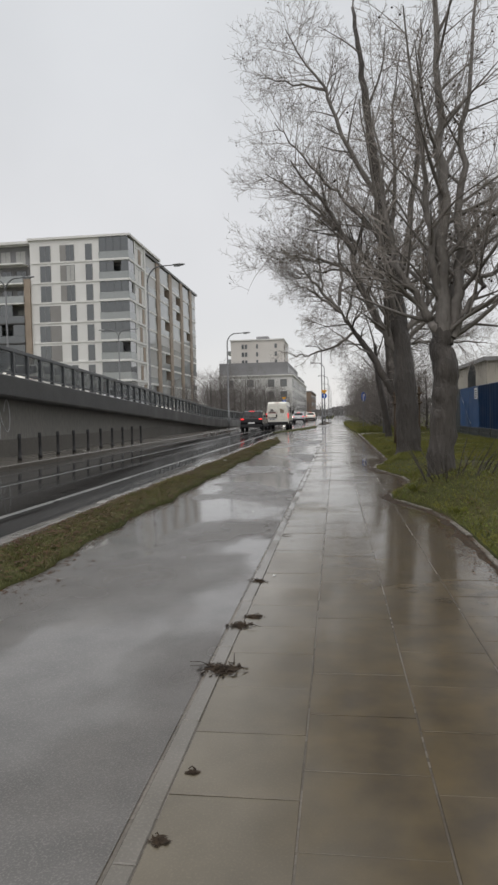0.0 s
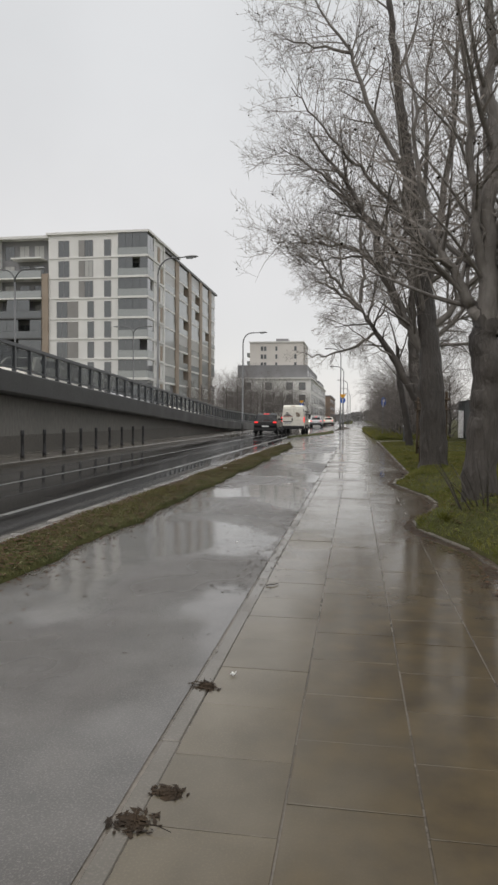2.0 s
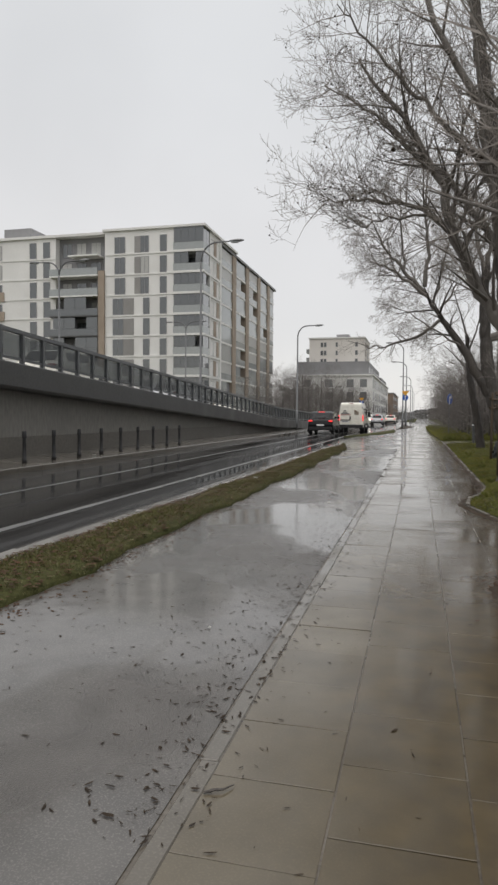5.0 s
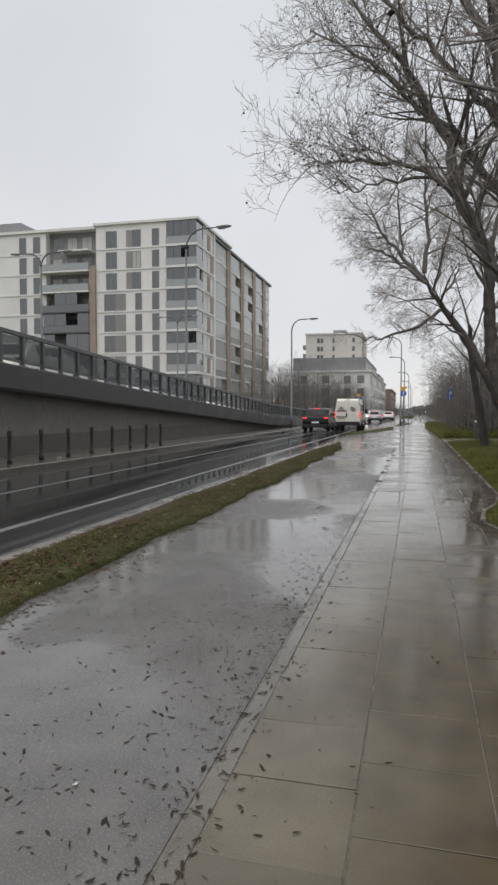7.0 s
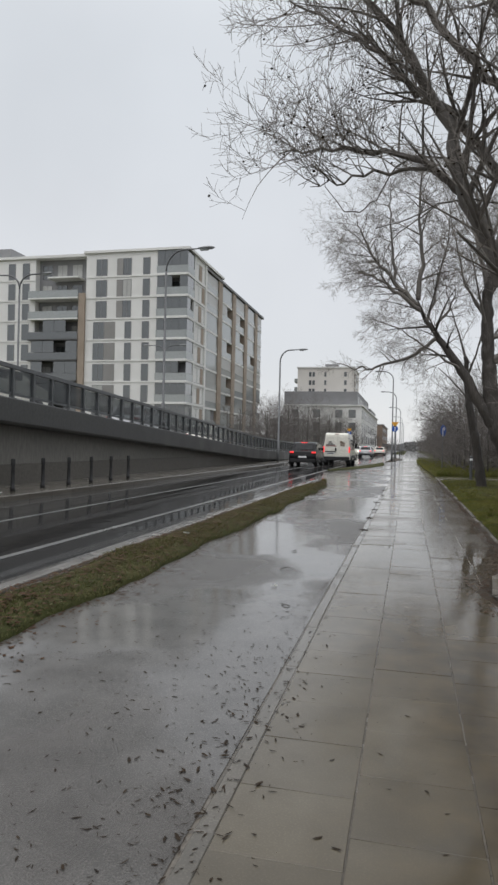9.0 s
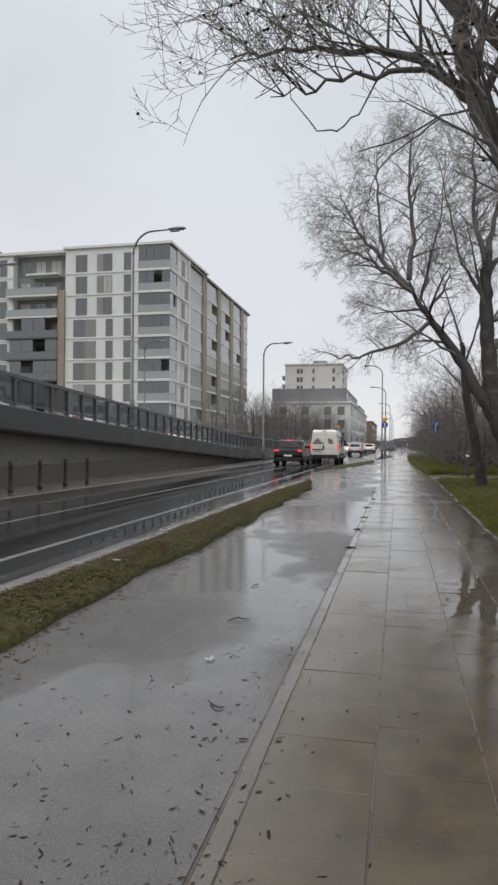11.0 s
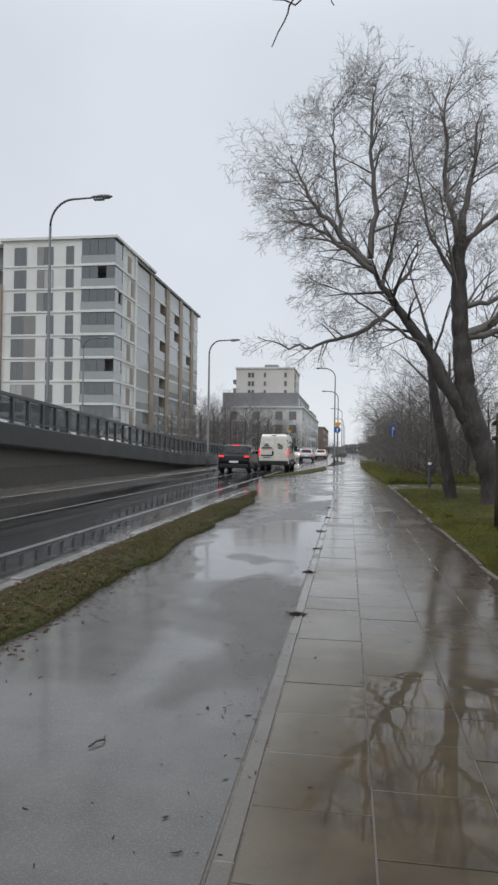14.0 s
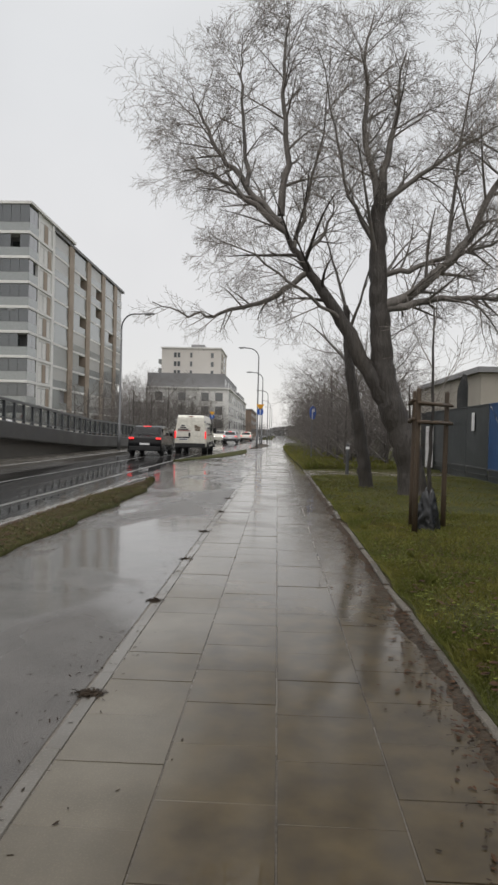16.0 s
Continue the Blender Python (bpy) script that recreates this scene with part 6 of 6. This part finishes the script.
for pts in ([(-1.36, 19.38, 0.006), (-1.34, 19.43, 0.014), (-1.31, 19.46, 0.012), (-1.33, 19.52, 0.006)],
            [(-1.27, 18.02, 0.006), (-1.20, 18.10, 0.018), (-1.16, 18.08, 0.012), (-1.10, 18.11, 0.008)],
            [(-0.49, 8.35, 0.006), (-0.45, 8.37, 0.012), (-0.42, 8.38, 0.012), (-0.39, 8.43, 0.008)],
            [(-0.93, 16.29, 0.006), (-0.89, 16.24, 0.012), (-0.86, 16.23, 0.010), (-0.84, 16.26, 0.006)]):
    stick(pts, "short dark twig lying on the wet path")
stick([(1.0, 17.2, 0.03), (1.15, 16.9, 0.05), (1.35, 16.8, 0.06), (1.6, 16.5, 0.05)], "thin fallen branch beside the kerb")


def grass(name, count, place, seed, label, height=(0.03, 0.09), dry=0.12, green=M_GRASS):
    rng = random.Random(seed)
    lists = {0: ([], []), 1: ([], [])}
    for _ in range(count):
        x, y, z, k = place(rng)
        verts, faces = lists[1 if rng.random() < dry else 0]
        h = rng.uniform(*height) * k
        a, lean = rng.uniform(0, math.tau), rng.uniform(0.2, 0.9) * h
        ca, sa = math.cos(a), math.sin(a)
        w = 0.0035 + 0.03 * h
        i = len(verts)
        verts += [(x - sa * w, y + ca * w, z), (x + sa * w, y - ca * w, z), (x + ca * lean * 0.4, y + sa * lean * 0.4, z + h * 0.7), (x + ca * lean, y + sa * lean, z + h)]
        faces += [(i, i + 1, i + 2), (i, i + 2, i + 3)]
    tagged(from_data(name, *lists[0], green), label, "grass", kind="stuff")
    tagged(from_data(name + "_dry", *lists[1], M_GRASS_DRY), "yellowed dead blades in " + label.split(" in ")[-1] if " in " in label else "yellowed dead grass blades among green", "grass", kind="stuff")


def grass_lawn(rng):
    y = rng.uniform(18.5, 31) if rng.random() < 0.55 else 3 + 39 * rng.random() ** 0.9
    x = lawn_left(y) + 0.02 + 5.2 * rng.random() ** 1.6
    bare = noise.noise(Vector((x * 0.9, y * 0.9, 3)))
    k = 0.5 + 0.6 * (bare + 0.6)
    return x, y, lawn_z(x, y) - 0.01, max(0.25, k)


def grass_verge(rng):
    y = 1 + 37 * rng.random()
    a, b = verge_left(y), verge_right(y)
    x = a + (b - a) * min(1.0, max(0.0, rng.gauss(0.5, 0.24)))
    k = 0.5 + 0.8 * max(0.0, noise.noise(Vector((x * 1.4, y * 0.8, 8))) + 0.3)
    return x, y, verge_z(x, y, a, b) - 0.01, k


def grass_far(rng):
    y = 46.6 + 40 * rng.random() ** 1.4
    x = 1.5 + 0.35 * math.sin(y * 0.06) + 4.5 * rng.random() ** 1.5
    return x, y, lawn_z(x, y) - 0.01, 1.6


grass("lawn_grass", 170000, grass_lawn, 11, "short wet grass of the lawn", (0.03, 0.08), 0.08)
grass("verge_grass", 60000, grass_verge, 12, "short muddy grass of the roadside verge", (0.02, 0.065), 0.32, M_GRASS_MUD)
grass("far_grass", 26000, grass_far, 13, "rough grass under the far trees", (0.08, 0.2))


def tuft(at, r, n, h, seed):
    rng = random.Random(seed)
    bm = bmesh.new()
    for _ in range(n):
        a, d = rng.uniform(0, math.tau), r * rng.random()
        x, y = math.cos(a) * d, math.sin(a) * d
        hh, w = h * rng.uniform(0.5, 1.1), 0.005
        l_ = Vector((math.cos(a), math.sin(a), 0)) * hh * rng.uniform(0.2, 0.8)
        s = Vector((-math.sin(a), math.cos(a), 0)) * w
        b = Vector((x, y, 0))
        q = [bm.verts.new(c) for c in (b - s, b + s, b + l_ * 0.4 + Vector((0, 0, hh * 0.7)), b + l_ + Vector((0, 0, hh * 0.95)))]
        bm.faces.new(q[:3])
        bm.faces.new((q[0], q[2], q[3]))
    ob = tagged(part("grass_tuft", bm, M_GRASS), "long green grass tuft by the kerb", "grass", group="grass tufts")
    ob.location = at
    return ob


for i in range(16):
    rng = random.Random(400 + i)
    y = 5 + i * 2.2 + rng.uniform(-0.6, 0.6)
    x = lawn_left(y) + rng.uniform(0.12, 0.5)
    tuft((x, y, lawn_z(x, y) - 0.01), rng.uniform(0.05, 0.13), 90, rng.uniform(0.07, 0.13), i)


def suckers(at, seed, n=12, h=1.1):
    """Upright shoots at the foot of a tree."""
    rng = random.Random(seed)
    bm = bmesh.new()
    for _ in range(n):
        a, d = rng.uniform(0, math.tau), rng.uniform(0.1, 0.45)
        b = Vector((math.cos(a) * d, math.sin(a) * d, -0.05))
        t = b + Vector((math.cos(a) * 0.35, math.sin(a) * 0.35, h * rng.uniform(0.5, 1.1)))
        tube(bm, [b, b.lerp(t, 0.5) + Vector((0, 0, 0.05)), t], [0.009, 0.007, 0.003], 5)
    ob = tagged(part("shoot_cluster", bm, M_BARK), "thin upright shoots at a tree foot", "shrub")
    ob.location = at
    return ob


suckers((1.9, 11.5, 0.35), 3, 22, 0.65)
suckers((2.4, 12.6, 0.3), 4, 14, 0.6)
suckers((2.6, 19.5, 0.15), 5, 8, 0.6)

# ---- worn road lines ----
for x, w_ in ((-4.65, 0.12), (-6.55, 0.10)):
    bm = bmesh.new()
    rows = []
    for j in range(140):
        y = -10 + j * 0.8
        z = ROAD_Z(x) + 0.004
        rows.append([bm.verts.new((x - w_ / 2 + 0.02 * noise.noise(Vector((y, x, 0))), y, z + 0.0014)), bm.verts.new((x + w_ / 2 + 0.02 * noise.noise(Vector((y, x, 5))), y, z))])
    for r, s in zip(rows, rows[1:]):
        bm.faces.new((r[0], r[1], s[1], s[0]))
    tagged(part("lane_line", bm, M_PAINT_W), "worn pale lane line on the wet road", "road marking", kind="structure")

# ---- kerbs, edging stones and paving slabs ----
def block_mesh(name, sx, sy, sz, material, worn=0.006, seed=0):
    bm = bmesh.new()
    box(bm, 0, sx, 0, sy, -sz, 0)
    rng = random.Random(seed)
    bmesh.ops.bevel(bm, geom=[e for e in bm.edges if all(v.co.z > -1e-6 for v in e.verts)], offset=worn, segments=1, affect="EDGES")
    for v in bm.verts:
        v.co.z += rng.uniform(-0.0008, 0.0008)
    return mesh_of(name, bm, material)


def setting(name, label, category):
    return tagged(new(name), label, category, kind="structure")


kerb = setting("kerb_right", "low concrete kerb between pavement and lawn", "kerb")
me_k = [block_mesh("kerb_stone", 0.065, 0.988, 0.25, M_KERB, 0.01, k) for k in range(3)]
rng = random.Random(9)
for j in range(0, 42):
    y = j + 0.2
    a, b = lawn_left(y) - 0.075, lawn_left(y + 0.99) - 0.075
    o = new("kerb_stone", me_k[j % 3])
    o.parent = kerb
    o.matrix_local = pose(a + rng.uniform(-0.012, 0.012), y, 0.035 + rng.uniform(-0.02, 0.012), rng.uniform(-0.8, 0.8), rng.uniform(-3, 3), math.degrees(math.atan2(a - b, 0.99)))
soil = bmesh.new()
rows = []
for j in range(330):
    y = -1 + j * 0.125
    a = lawn_left(y) - 0.19 + 0.10 * noise.noise(Vector((y * 2.1, 4, 0))) + 0.05 * noise.noise(Vector((y * 7.3, 9, 0)))
    rows.append([soil.verts.new((a, y, -0.012)), soil.verts.new((a + 0.07, y, 0.012)), soil.verts.new((lawn_left(y) - 0.03, y, 0.014)), soil.verts.new((lawn_left(y) + 0.03, y, -0.02))])
for r, s in zip(rows, rows[1:]):
    for i in range(3):
        soil.faces.new((r[i], r[i + 1], s[i + 1], s[i]))
tagged(part("soil_margin", soil, M_SOIL, smooth=True), "dark wet soil washed along the kerb", "soil", kind="structure")

kerb2 = setting("kerb_road", "worn concrete kerb between road and grass verge", "kerb")
me_r = [block_mesh("kerb_stone", 0.15, 0.988, 0.3, M_KERB_ROAD_SHEEN, 0.015, 10 + k) for k in range(3)]
for j in range(44):
    o = new("kerb_stone", me_r[j % 3])
    o.parent = kerb2
    o.matrix_local = pose(-3.72 + rng.uniform(-0.02, 0.02), j - 5, 0.05 + rng.uniform(-0.012, 0.012), rng.uniform(-0.4, 0.4), rng.uniform(-2, 2), rng.uniform(-0.8, 0.8))
kerb3 = setting("kerb_far", "concrete kerb of the pavement under the ramp", "kerb")
me_f = block_mesh("kerb_stone", 0.15, 0.988, 0.25, M_EDGING, 0.015, 20)
for j in range(95):
    o = new("kerb_stone", me_f)
    o.parent = kerb3
    o.location = (-8.42, j - 6, 0.245)
edging = setting("edging", "pale concrete edging between slabs and asphalt", "edging")
me_e = [block_mesh("edging_stone", 0.08, 0.996, 0.2, M_EDGING, 0.004, 30 + k) for k in range(3)]
for j in range(60):
    o = new("edging_stone", me_e[j % 3])
    o.parent = edging
    o.matrix_local = pose(-0.584 + rng.uniform(-0.003, 0.003), j - 0.4, 0.001 + rng.uniform(-0.002, 0.002), rng.uniform(-0.1, 0.1), 0, rng.uniform(-0.2, 0.2))

slabs = setting("pavement", "wet brownish concrete paving slabs in straight rows", "pavement")
me_s = [block_mesh("slab", 0.4915, 0.4962, 0.07, M_SLAB, 0.0016, 40 + k) for k in range(4)]
me_last = [block_mesh("slab", 0.56, 0.4962, 0.07, M_SLAB, 0.0016, 50 + k) for k in range(3)]
for c in range(4):
    shift = (0.0, 0.21, 0.08, 0.30)[c]
    for j in range(74):
        o = new("slab", (me_last[j % 3] if c == 3 else me_s[(j + c) % 4]))
        o.parent = slabs
        o.matrix_local = pose(-0.5 + 0.5 * c + 0.003, 1.0 + shift + 0.5 * j, rng.uniform(-0.0014, 0.0014), rng.uniform(-0.13, 0.13), rng.uniform(-0.13, 0.13), rng.uniform(-0.1, 0.1))
far = bmesh.new()
for c in range(4):
    for j in list(range(-20, 0)) + list(range(74, 174)):
        y = 1.0 + (0.0, 0.21, 0.08, 0.30)[c] + 0.5 * j
        z = rng.uniform(-0.003, 0.003)
        box(far, -0.494 + 0.5 * c, -0.006 + 0.5 * c + (0.06 if c == 3 else 0), y, y + 0.488, -0.07, z)
f_ob = part("slabs_beyond", far, M_SLAB, slabs)
f_ob["kind"] = "stuff"
